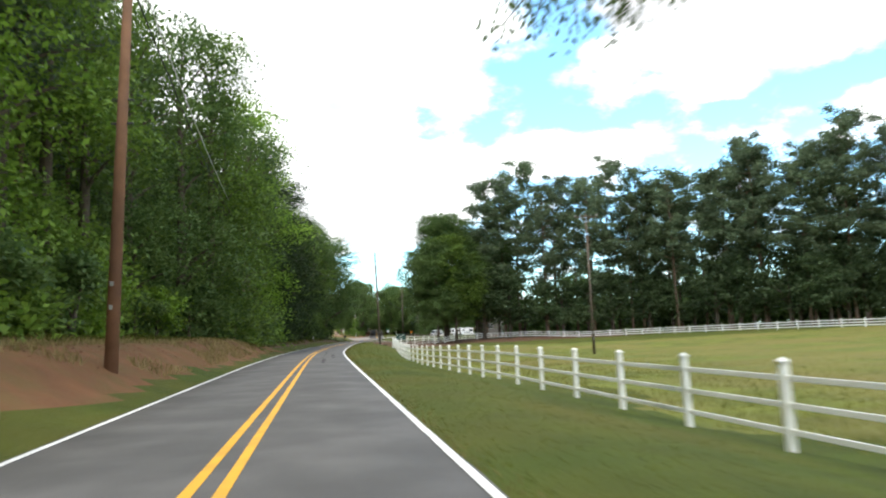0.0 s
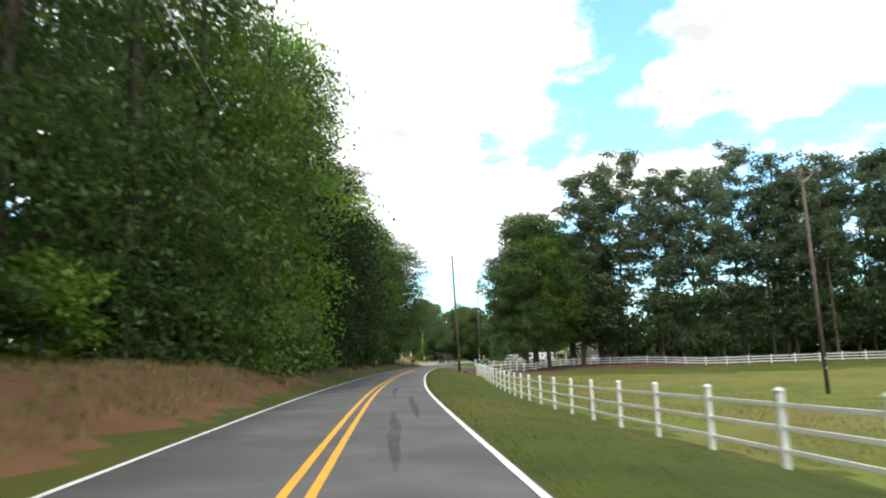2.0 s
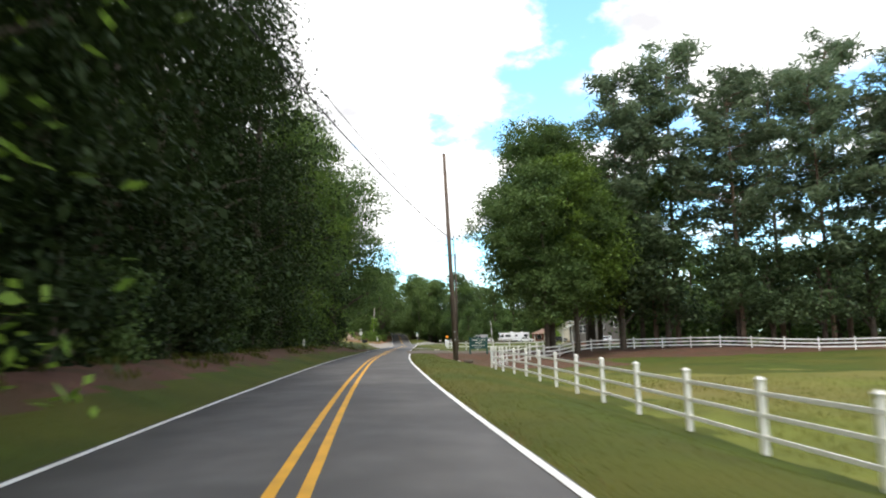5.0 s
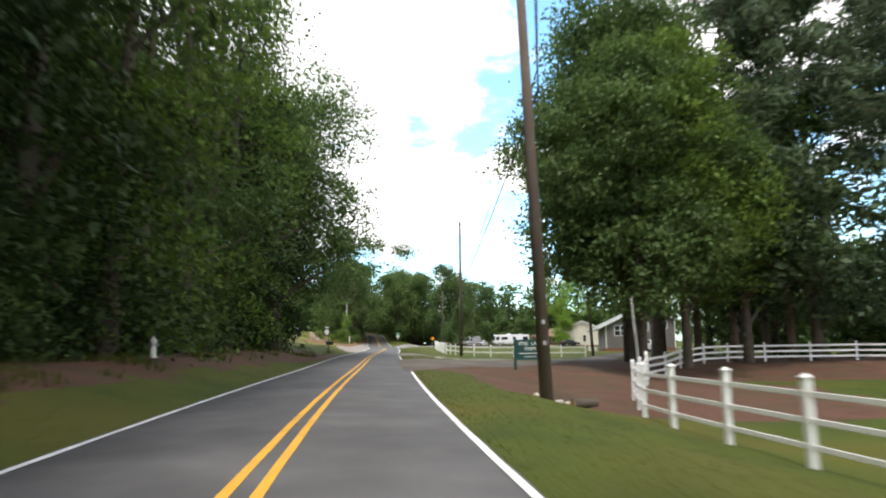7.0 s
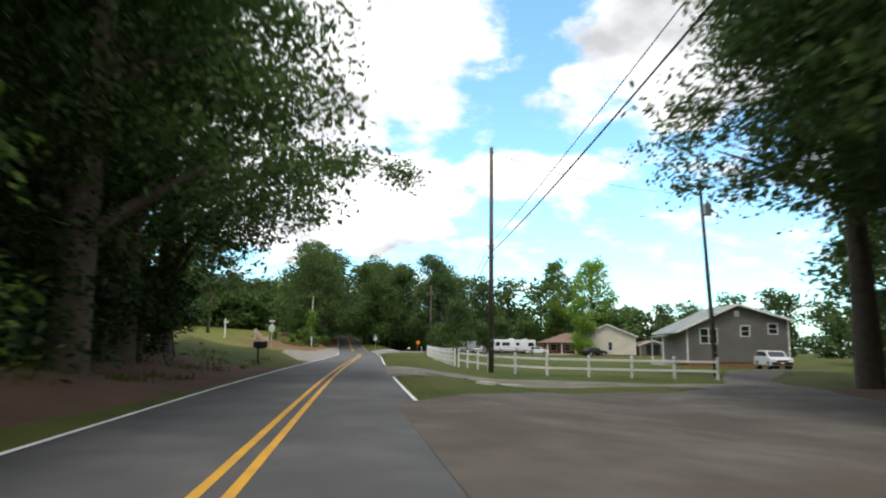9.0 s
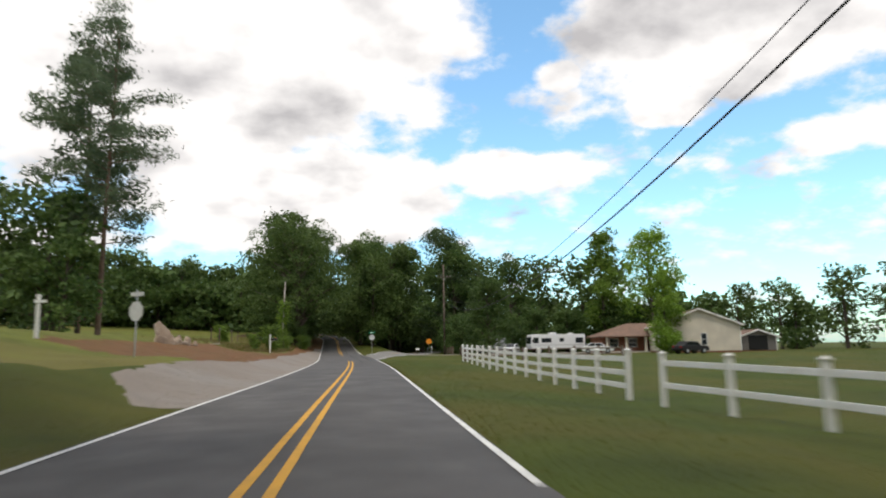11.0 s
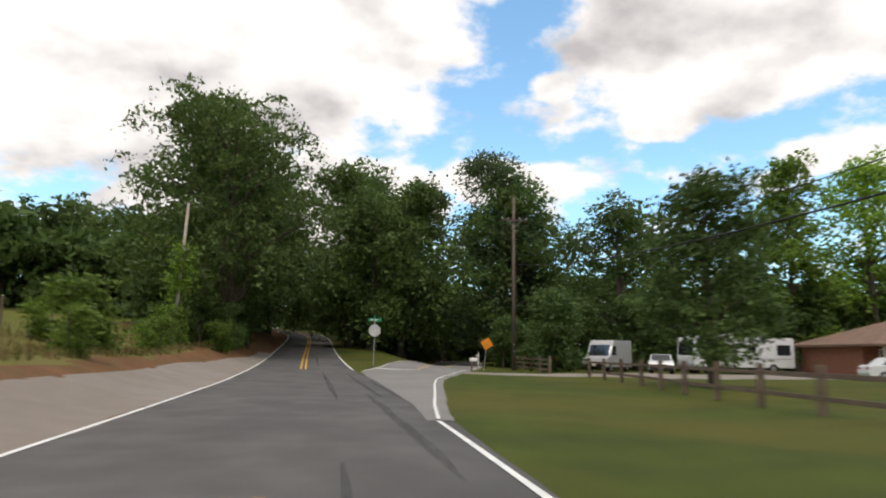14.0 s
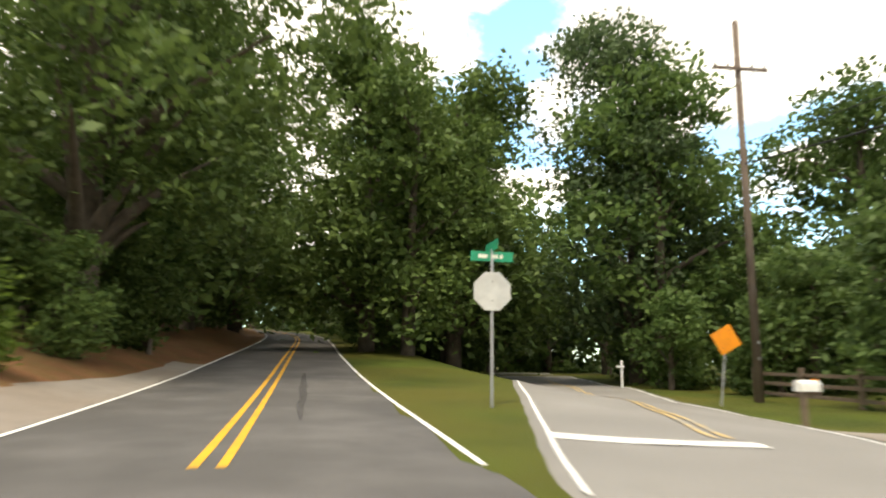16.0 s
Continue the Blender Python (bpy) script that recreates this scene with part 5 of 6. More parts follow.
# pale concrete strips and a dark wet rut where the house drive meets the verge
for x, y, l_, w_, r_ in ((-10.3, 165.95, 0.75, 0.28, -8), (-8.8, 168.7, 0.8, 0.22, -4)):
    t = thing("concrete_strip", (x, y, ground_z(x, y) + 0.05), "short pale concrete strip set in the gravel track", "concrete", "concrete strips", turn=r_)
    part("slab", box((l_, w_, 0.1), (0, 0, 0), 0.015), M_STONE, t)
    part("edge", box((l_ * 0.96, 0.05, 0.12), (0, -w_ / 2 - 0.03, -0.012), 0.01), M_STONE, t, "broken lower edge")
ribbon("wet_rut", [(-12.9, 173.1), (-11.9, 172.3), (-10.7, 171.6)], [(-12.6, 172.4), (-11.8, 171.5), (-10.5, 170.9)], 0.045, material("wet_mud", (0.045, 0.04, 0.034), 0.35, vary=0.3, scale=3, fine=30, bump=0.3), "dark wet rut in the gravel track", "mud", n=24)

# stones and debris
M_RUBBLE = material("tan_rubble", (0.4, 0.33, 0.26), 0.95, vary=0.35, scale=2, fine=12, bump=0.8, dist=0.04, tint=(0.2, 0.12, 0.08), tint_scale=1.2)
def stone(name, x, y, size, mat, label, cat="stone", seed=0, up=0.0):
    bm = bmesh.new()
    bmesh.ops.create_icosphere(bm, subdivisions=2, radius=1.0)
    for v in bm.verts:
        n = noise.noise(v.co * 1.3 + Vector((seed * 3.1, 0, 0)))
        v.co = Vector((v.co.x * size[0], v.co.y * size[1], max(-0.4, v.co.z) * size[2])) * (1 + 0.45 * n)
    me = bpy.data.meshes.new(name)
    bm.to_mesh(me)
    bm.free()
    me.materials.append(mat)
    ob = new(name, me)
    ob.matrix_world = pose(x, y, ground_z(x, y) + up + size[2] * 0.2, 0, 0, seed * 47)
    return tagged(ob, label, cat, "stones" if cat == "stone" else "")


for k, (x, y) in enumerate(((-8.9, 128.0), (-8.75, 127.3), (-8.6, 126.3), (-8.2, 126.9))):
    stone("stone", x, y, (0.1, 0.14, 0.07), M_STONE, "rough fieldstone lying on bare red earth", seed=k)
M_WOODCUT = material("cut_wood", (0.33, 0.22, 0.12), 0.9, vary=0.3, bump=0.5)
t = thing("log", (-7.9, 126.2, ground_z(-7.9, 126.2)), "short dark log lying on the verge", "log", turn=20)
part("trunk", cyl(0.14, 0.12, (-0.4, 0, 0.11), (0.4, 0.05, 0.13), 12), M_BARK, t)
part("cut_end", cyl(0.125, 0.12, (-0.415, 0, 0.11), (-0.39, 0, 0.11), 12), M_WOODCUT, t, "pale sawn end")
for k, (x, y, r_) in enumerate(((-29.4, 224.1, 0.42), (-29.9, 224.9, 0.55), (-29.5, 225.6, 0.36), (-29.8, 226.3, 0.5), (-29.5, 227.0, 0.4), (-29.9, 227.4, 0.33), (-29.6, 228.0, 0.5), (-29.2, 228.6, 0.3), (-30.3, 228.2, 0.45), (-30.4, 225.7, 0.5))):
    stone("debris_stone", x, y, (r_ * 0.62, r_ * rt.uniform(0.35, 0.6), r_ * rt.uniform(0.6, 1.1)), M_RUBBLE, "tan broken stone heaped on red dirt", seed=20 + k)
t = thing("broken_slab", (-29.7, 223.2, ground_z(-29.7, 223.2)), "tall pale broken concrete slab leaning on red dirt", "rubble", turn=35)
part("slab", prism([(-0.55, -0.3), (0.6, -0.3), (0.45, 0.7), (-0.05, 1.55), (-0.4, 1.4)], 0.28, 'Y', 0.04), M_RUBBLE, t).rotation_euler = (math.radians(-14), math.radians(-12), 0)
part("chunk", prism([(-0.6, -0.25), (0.4, -0.25), (0.3, 0.35), (-0.3, 0.55)], 0.5, 'Y', 0.05), M_RUBBLE, t, "broken lump at its foot").location = (-0.35, -0.35, 0.0)
t = thing("plank", (-30.2, 238.2, ground_z(-30.2, 238.2) + 0.06), "short pale plank lying on red dirt", "plank", turn=25)
part("board", box((1.1, 0.14, 0.05), (0, 0, 0), 0.006), M_PALEWOOD, t)
part("board", box((0.7, 0.13, 0.05), (0.3, 0.05, 0.053), 0.006, (0, 0, 14)), M_PALEWOOD, t)

h = thing("fire_hydrant", (-20.9, 129.6, ground_z(-20.9, 129.6)), "white fire hydrant on the shaded bank", "hydrant")
_bm = cyl(0.13, 0.13, (0, 0, -0.05), (0, 0, 0.06), 14)
add_cyl(_bm, 0.09, 0.085, (0, 0, 0.06), (0, 0, 0.52), 14)
part("barrel", _bm, M_VINYL, h)
_bm = cyl(0.115, 0.115, (0, 0, 0.5), (0, 0, 0.54), 14)
add_cyl(_bm, 0.1, 0.05, (0, 0, 0.54), (0, 0, 0.64), 14)
add_cyl(_bm, 0.022, 0.022, (0, 0, 0.64), (0, 0, 0.69), 5)
part("bonnet", _bm, M_VINYL, h, "white domed bonnet")
for sx_, sy_ in ((-1, 0), (1, 0), (0, -1)):
    part("outlet_cap", cyl(0.055, 0.05, (sx_ * 0.07, sy_ * 0.07, 0.4), (sx_ * 0.16, sy_ * 0.16, 0.4), 10), M_METAL, h, "steel outlet cap")
h = thing("marker_pole", (-5.75, 127.6, ground_z(-5.75, 127.6)), "thin white marker pole leaning beside the fence", "pole")
part("shaft", cyl(0.02, 0.016, (0, 0, -0.3), (-0.25, 0.05, 3.5), 8), M_VINYL, h)
part("cap", cyl(0.019, 0.014, (-0.25, 0.05, 3.49), (-0.253, 0.051, 3.53), 8), M_METAL, h)
# split-rail fence
rail_fence("split_rail_fence", [(-8.0, 235.6), (-6.9, 241), (-6.4, 247.8), (-5.6, 255), (-4.6, 262), (-4.1, 270.0)], 2.9, 1.2, (0.42, 0.95), M_RAIL, "weathered split-rail fence round the yard", "yard fences", 0.16, 0.12, cap=False)
rail_fence("split_rail_fence", [(-4.3, 277.6), (-4.15, 283.8), (-4.0, 289.0)], 2.9, 1.25, (0.3, 0.66, 1.0), M_RAIL, "weathered three-rail timber fence beside the gravel drive", "yard fences", 0.15, 0.12, cap=False)
rail_fence("split_rail_fence", [(-7.6, 236.3), (0, 238), (8, 240)], 2.9, 1.2, (0.42, 0.95), M_RAIL, "weathered split-rail fence round the yard", "yard fences", 0.16, 0.12, cap=False)

# ---- houses ----
M_SIDING = material("grey_lap_siding", (0.2, 0.185, 0.175), 0.75, vary=0.1, scale=0.8, fine=25, bump=0.15, tint=(0.16, 0.15, 0.14), tint_scale=0.7)
M_CREAMWALL = material("cream_painted_wall", (0.68, 0.62, 0.52), 0.8, vary=0.08, scale=0.8, fine=25, bump=0.15, tint=(0.55, 0.5, 0.42), tint_scale=0.6)
M_BRICK = material("red_brick", (0.25, 0.11, 0.07), 0.9, vary=0.3, scale=6, fine=30, bump=0.5, dist=0.01)
M_SHINGLE = material("brown_roof_shingle", (0.2, 0.125, 0.09), 0.9, vary=0.25, scale=1.5, fine=20, bump=0.6, dist=0.02, tint=(0.14, 0.1, 0.08), tint_scale=0.8)
M_GREYROOF = material("grey_green_roof_shingle", (0.26, 0.28, 0.26), 0.9, vary=0.2, scale=1.5, fine=20, bump=0.6, dist=0.02, tint=(0.2, 0.21, 0.2), tint_scale=0.8)
M_TRIM = material("white_trim", (0.75, 0.75, 0.72), 0.6, vary=0.06, bump=0.05)


def window(parent, at, w, h, mat_trim, axis='Y', panes=2):
    """A framed window standing proud of the wall, with a meeting bar and dark glass."""
    x, y, z = at
    e = new("window")
    e.parent = parent
    e.matrix_local = pose(x, y, z, 0, 0, 0 if axis == 'Y' else 90)
    e.empty_display_size = 0.1
    bm = bmesh.new()
    for sx in (-1, 1):
        add_box(bm, (0.09, 0.06, h + 0.18), (sx * (w / 2 + 0.045), 0, 0), 0.006)
    for sz in (-1, 1):
        add_box(bm, (w, 0.06, 0.09), (0, 0, sz * (h / 2 + 0.045)), 0.006)
    part("frame", bm, mat_trim, e, "white window trim")
    part("pane", box((w, 0.02, h), (0, 0.012, 0)), M_GLASS, e, "dark glass pane")
    part("sash_bar", box((w, 0.035, 0.05), (0, -0.004, 0), 0.004), mat_trim, e)
    if panes == 2 and w > 1.3:
        part("mullion", box((0.1, 0.045, h), (0, -0.006, 0), 0.004), mat_trim, e)
    return e


def gable_house(name, x, y, turn, wide, deep, wall_h, peak, wall, roof, label, eave=0.45, base=0.4, wall_r=None, eave_l=None):
    """Walls with lap boards, gabled roof slabs with thickness, barge boards and corner trim. The gable looks along -y."""
    t = thing(name, (x, y, ground_z(x, y)), label, "house", turn=turn)
    w2 = wide / 2
    part("foundation", box((wide - 0.06, deep - 0.06, base + 0.5), (0, deep / 2, base / 2 - 0.25)), M_BRICK, t, "low brick foundation")
    right_h = wall_r or wall_h
    out = [(-w2, base), (w2, base), (w2, right_h), (0, peak), (-w2, wall_h)]
    b = part("wall", prism(out, deep, 'Y'), wall, t)
    b.location = (0, deep / 2, 0)
    for k in range(int((peak - base) / 0.2)):
        z = base + 0.1 + k * 0.2
        lo, hi = (w2 if z < e else w2 * (peak - z) / (peak - e) for e in (wall_h, right_h))
        if lo + hi > 0.6:
            part("lap_board", box((lo + hi - 0.12, 0.02, 0.17), ((hi - lo) / 2, -0.012, z), 0.0, (4, 0, 0)), wall, t)
    for s_, high, out_ in ((-1, wall_h, eave_l or eave), (1, right_h, eave)):
        sl = math.atan2(peak - high, w2)
        ln = (w2 + out_) / math.cos(sl)
        mid = (s_ * (w2 + out_) / 2, deep / 2, peak + 0.07 - math.tan(sl) * (w2 + out_) / 2)
        r = part("roof_slope", box((ln, deep + 2 * eave, 0.12), (0, 0, 0), 0.01), roof, t, "shingled roof slope")
        r.matrix_local = pose(*mid, 0, s_ * math.degrees(sl), 0)
        for yy in (-eave - 0.02, deep + eave + 0.02):
            q = part("barge_board", box((ln, 0.05, 0.2), (0, 0, 0), 0.006), M_TRIM, t, "white barge board")
            q.matrix_local = pose(mid[0], yy, mid[2] - 0.03, 0, s_ * math.degrees(sl), 0)
        part("corner_trim", box((0.12, 0.12, high - base), (s_ * (w2 + 0.01), -0.01, (high + base) / 2), 0.008), M_TRIM, t, "white corner board")
        part("gutter", box((0.12, deep + 2 * eave, 0.11), (s_ * (w2 + out_ + 0.04), deep / 2, high - math.tan(sl) * out_), 0.02), M_TRIM, t, "white eaves gutter")
    return t


h = gable_house("grey_house", 20.8, 204.0, -8, 9.9, 8.5, 3.8, 6.1, M_SIDING, M_GREYROOF, "grey lap-sided house with white trim and grey roof", wall_r=4.65, eave_l=1.1)
window(h, (-2.85, -0.05, 2.97), 1.6, 1.4, M_TRIM)
window(h, (0.75, -0.05, 3.5), 0.8, 0.95, M_TRIM)
window(h, (3.45, -0.05, 3.75), 0.8, 0.95, M_TRIM)
v = part("gable_vent", box((0.5, 0.06, 0.6), (0.0, -0.05, 5.2), 0.01), M_TRIM, h, "white louvred gable vent")
for k in range(5):
    part("slat", box((0.45, 0.03, 0.05), (0, -0.09, 5.0 + 0.1 * k), 0.0, (25, 0, 0)), M_TRIM, v)
part("porch_roof", box((1.7, 5.0, 0.12), (-5.9, 5.4, 3.05), 0.01, (0, -10, 0)), M_GREYROOF, h, "lean-to porch roof")
for yy in (3.2, 7.6):
    part("porch_post", box((0.12, 0.12, 2.9), (-6.5, yy, 1.5), 0.01), M_TRIM, h, "white porch post")
part("porch_floor", box((1.8, 5.0, 0.7), (-5.75, 5.4, 0.1), 0.02), M_STONE, h, "pale concrete porch floor")
part("entry_door", box((0.06, 0.95, 2.05), (-4.83, 5.5, 1.5), 0.01), M_BLACK, h, "dark entry door")
window(h, (-4.86, 3.6, 2.0), 0.9, 1.2, M_TRIM, 'X')
window(h, (-4.86, 7.2, 2.0), 0.9, 1.2, M_TRIM, 'X')

h = gable_house("cream_house", 27.2, 262.2, -16, 10.2, 12, 3.7, 5.75, M_CREAMWALL, M_SHINGLE, "cream gabled house with a low brown roof", base=0.2)
window(h, (0.5, -0.05, 1.75), 0.65, 1.5, M_TRIM)
window(h, (-5.13, 4.0, 1.6), 1.2, 1.1, M_TRIM, 'X')
part("vent_pipe", cyl(0.07, 0.07, (2.0, 6, 4.0), (2.0, 6, 4.9), 8), M_METAL, h)
M_FASCIA = material("brown_fascia_paint", (0.16, 0.1, 0.07), 0.7, vary=0.1, scale=3, fine=30, bump=0.1)
h = thing("brick_house", (19.0, 280.5, ground_z(19.0, 280.5)), "low red brick house with a brown hipped roof and columned porch", "house", turn=-96)
part("wall", box((8.0, 17.0, 2.9), (0, 8.5, 0.95), 0.01), M_BRICK, h)
part("porch_floor", box((2.3, 17.0, 0.35), (5.15, 8.5, 0.0), 0.02), M_STONE, h, "pale concrete porch floor")
_bm = bmesh.new()
for _z in (0.0, 0.14):
    _q = [_bm.verts.new(c) for c in ((-4.6, -0.6, 2.36 + _z), (6.5, -0.6, 2.3 + _z), (6.5, 17.6, 2.3 + _z), (-4.6, 17.6, 2.36 + _z), (0.6, 4.8, 4.35 + _z), (0.6, 12.6, 4.35 + _z))]
    for f in ((0, 1, 4), (1, 2, 5, 4), (2, 3, 5), (3, 0, 4, 5)):
        _bm.faces.new([_q[k] for k in (f if _z else f[::-1])])
    if _z:
        for a, b in ((0, 1), (1, 2), (2, 3), (3, 0)):
            _bm.faces.new((_prev[a], _prev[b], _q[b], _q[a]))
    _prev = _q
part("roof", _bm, M_SHINGLE, h, "brown shingled hip roof")
for a_, b_ in (((-4.62, -0.62), (6.52, -0.62)), ((6.52, -0.62), (6.52, 17.62))):
    d_ = math.dist(a_, b_)
    part("fascia", box((0.05 if a_[0] == b_[0] else d_, d_ if a_[0] == b_[0] else 0.05, 0.17), ((a_[0] + b_[0]) / 2, (a_[1] + b_[1]) / 2, 2.38), 0.006), M_FASCIA, h, "brown painted fascia")
for yy in (0.4, 3.3, 6.2, 9.1, 12.0, 14.9):
    part("porch_column", box((0.3, 0.3, 2.2), (6.0, yy, 1.25), 0.015), M_CREAMWALL, h, "pale square porch column")
for yy in (1.9, 4.8, 10.6, 13.4):
    window(h, (4.03, yy, 1.45), 1.2, 1.2, M_TRIM, 'X')
part("entry_door", box((0.06, 1.0, 2.05), (4.03, 7.7, 1.2), 0.01), M_BLACK, h, "dark entry door")
h = gable_house("back_shed", 37.6, 266, -10, 5, 6, 2.0, 2.9, M_SIDING, M_SHINGLE, "small grey outbuilding behind the drive", base=0.1)
# black sheet on the wall, drawn as the shade inside an open bay
part("garage_opening", box((2.6, 0.06, 2.0), (0, -0.04, 1.15), 0.01), M_BLACK, h, "flat black panel for the shade inside an open garage bay")

# ---- vehicles ----
M_WPAINT = material("white_car_paint", (0.74, 0.75, 0.76), 0.25, vary=0.03, bump=0.0, spec=0.6)
M_GPAINT = material("silver_grey_paint", (0.42, 0.42, 0.43), 0.3, vary=0.04, bump=0.0, spec=0.6)
M_TYRE = material("tyre_rubber", (0.02, 0.02, 0.02), 0.9, vary=0.2, bump=0.2)
M_LAMP = material("lamp_lens", (0.6, 0.6, 0.58), 0.12, vary=0.05, bump=0.0, spec=0.8)
M_REDLENS = material("red_lens", (0.4, 0.02, 0.02), 0.2, vary=0.05, bump=0.0, spec=0.8)


def vehicle(name, x, y, turn, outline, glass, wide, wheels, paint, label, cat, lamps, wheel_r=0.34, extras=(), cabin=None):
    """Body from a side outline (length along x, front at -x), windows let in both sides, wheels with rims, lamps."""
    t = thing(name, (x, y, ground_z(x, y) + 0.03), label, cat, turn=turn)
    part("body", prism(outline, wide, 'Y', 0.05), paint, t)
    if cabin:
        part("cabin", prism(cabin, wide * 0.86, 'Y', 0.06), paint, t, "rounded cabin")
    for g in glass:
        wg = wide if not cabin else wide * 0.86
        for s_ in (-1, 1):
            o = part("side_window", prism(g, 0.02, 'Y', 0.004), M_GLASS, t, "dark side window")
            o.location = (0, s_ * (wg / 2 + 0.004), 0)
    for wx in wheels:
        for s_ in (-1, 1):
            e = new("wheel")
            e.parent = t
            e.empty_display_size = 0.1
            e.location = (wx, s_ * (wide / 2 - 0.1), wheel_r)
            part("tyre", cyl(wheel_r, wheel_r, (0, -0.11, 0), (0, 0.11, 0), 20), M_TYRE, e, "black rubber tyre")
            bm = cyl(wheel_r * 0.62, wheel_r * 0.62, (0, -0.125, 0), (0, 0.125, 0), 16)
            for k in range(5):
                a = 2 * math.pi * k / 5
                add_box(bm, (wheel_r * 0.5, 0.264, 0.05), (math.cos(a) * wheel_r * 0.3, 0, math.sin(a) * wheel_r * 0.3), 0.0, (0, -math.degrees(a), 0))
            part("rim", bm, M_METAL, e, "bright metal rim")
            part("wheel_arch", cyl(wheel_r * 1.22, wheel_r * 1.22, (0, -s_ * 0.2, 0.02), (0, s_ * 0.088, 0.02), 20), M_BLACK, e, "dark wheel well")
    for lx, lz, mat in lamps:
        for s_ in (-1, 1):
            part("headlight" if lx < 0 else "tail_light", box((0.08, 0.32, 0.16), (lx, s_ * (wide / 2 - 0.27), lz), 0.03), mat, t, "clear headlight lens" if lx < 0 else "red tail light lens")
    for nm, size, at, mat, lab in extras:
        part(nm, box(size, at, min(size) * 0.15), mat, t, lab)
    return t


CAR = [(-2.2, 0.32), (-2.24, 0.62), (-2.1, 0.82), (-1.1, 0.98), (1.9, 1.0), (2.18, 0.92), (2.24, 0.5), (2.15, 0.3)]
CABIN = [(-1.15, 0.92), (-0.45, 1.42), (1.1, 1.46), (1.75, 0.95)]
CARGLASS = [[(-0.86, 1.02), (-0.36, 1.36), (0.3, 1.38), (0.3, 1.02)], [(0.36, 1.02), (0.36, 1.38), (1.02, 1.38), (1.42, 1.02)]]


def front_bits(w, z=0.5, x=-2.24):
    return (("front_bumper", (0.16, w * 0.95, 0.22), (x + 0.03, 0, z - 0.06), M_BLACK, "dark lower bumper"),
            ("grille", (0.06, w * 0.5, 0.14), (x + 0.02, 0, z + 0.16), M_BLACK, "black grille"),
            ("number_plate", (0.02, 0.32, 0.15), (x - 0.055, 0, z - 0.02), M_CREAM, "plain pale number plate"))


SUV = [(-2.25, 0.36), (-2.3, 0.75), (-2.15, 0.98), (-1.2, 1.12), (2.1, 1.15), (2.28, 1.0), (2.28, 0.5), (2.2, 0.34)]
SUVCAB = [(-1.25, 1.06), (-0.55, 1.64), (1.7, 1.68), (2.15, 1.1)]
SUVGLASS = [[(-0.95, 1.16), (-0.45, 1.56), (0.35, 1.58), (0.35, 1.16)], [(0.42, 1.16), (0.42, 1.58), (1.1, 1.58), (1.1, 1.16)], [(1.17, 1.16), (1.17, 1.58), (1.62, 1.58), (1.9, 1.16)]]
v = vehicle("suv", 20.9, 198.3, 78, SUV, SUVGLASS, 1.86, (-1.4, 1.4), M_WPAINT, "white parked sport utility vehicle on the gravel drive", "car", ((-2.24, 0.85, M_LAMP), (2.25, 0.95, M_REDLENS)), 0.38, front_bits(1.86, 0.62, -2.3), SUVCAB)
part("windshield", box((0.02, 1.4, 0.72), (-0.93, 0, 1.36), 0.004, (0, 50, 0)), M_GLASS, v, "dark sloping windshield")
v = vehicle("car", 15.6, 269.6, 162, CAR, CARGLASS, 1.78, (-1.35, 1.38), M_WPAINT, "white parked compact car in the yard", "car", ((-2.15, 0.68, M_LAMP), (2.18, 0.8, M_REDLENS)), 0.32, front_bits(1.78), CABIN)
v = vehicle("car", 5.4, 281.0, 65, CAR, CARGLASS, 1.78, (-1.35, 1.38), M_WPAINT, "white parked car nosed towards the fence", "car", ((-2.15, 0.68, M_LAMP), (2.18, 0.8, M_REDLENS)), 0.32, front_bits(1.78), CABIN)
part("windshield", box((0.02, 1.35, 0.7), (-0.83, 0, 1.2), 0.004, (0, 52, 0)), M_GLASS, v, "dark sloping windshield")
v = vehicle("car", 22.5, 255.5, 200, CAR, CARGLASS, 1.78, (-1.35, 1.38), M_BLACK, "black parked car before the cream house", "car", ((-2.15, 0.68, M_LAMP), (2.18, 0.8, M_REDLENS)), 0.32, front_bits(1.78), CABIN)
VAN = [(-2.9, 0.4), (-2.95, 0.8), (-2.8, 1.1), (-2.05, 1.28), (-1.45, 2.2), (-1.1, 2.55), (2.85, 2.6), (2.95, 2.4), (2.95, 0.45), (2.8, 0.38)]
v = vehicle("cargo_van", 3.0, 285.8, 48, VAN, [[(-1.85, 1.35), (-1.42, 2.05), (-0.75, 2.1), (-0.75, 1.35)]], 2.0, (-1.95, 1.75), M_GPAINT, "tall silver-grey cargo van with a raised roof", "van", ((-2.85, 0.95, M_LAMP), (2.93, 1.2, M_REDLENS)), 0.36, front_bits(2.0, 0.6, -2.95))
part("windshield", box((0.03, 1.7, 1.05), (-1.765, 0, 1.74), 0.01, (0, 33, 0)), M_GLASS, v, "large sloping windshield")
RV = [(-4.6, 0.55), (-4.7, 1.2), (-4.55, 2.75), (-4.3, 2.98), (4.6, 2.98), (4.7, 2.8), (4.7, 0.6), (4.5, 0.5)]
RVG = [[(-4.3, 1.55), (-4.25, 2.45), (-3.4, 2.45), (-3.4, 1.55)], [(-2.9, 1.65), (-2.9, 2.35), (-1.2, 2.35), (-1.2, 1.65)], [(0.2, 1.75), (0.2, 2.35), (1.0, 2.35), (1.0, 1.75)], [(3.0, 1.55), (3.0, 2.4), (4.3, 2.4), (4.3, 1.55)]]
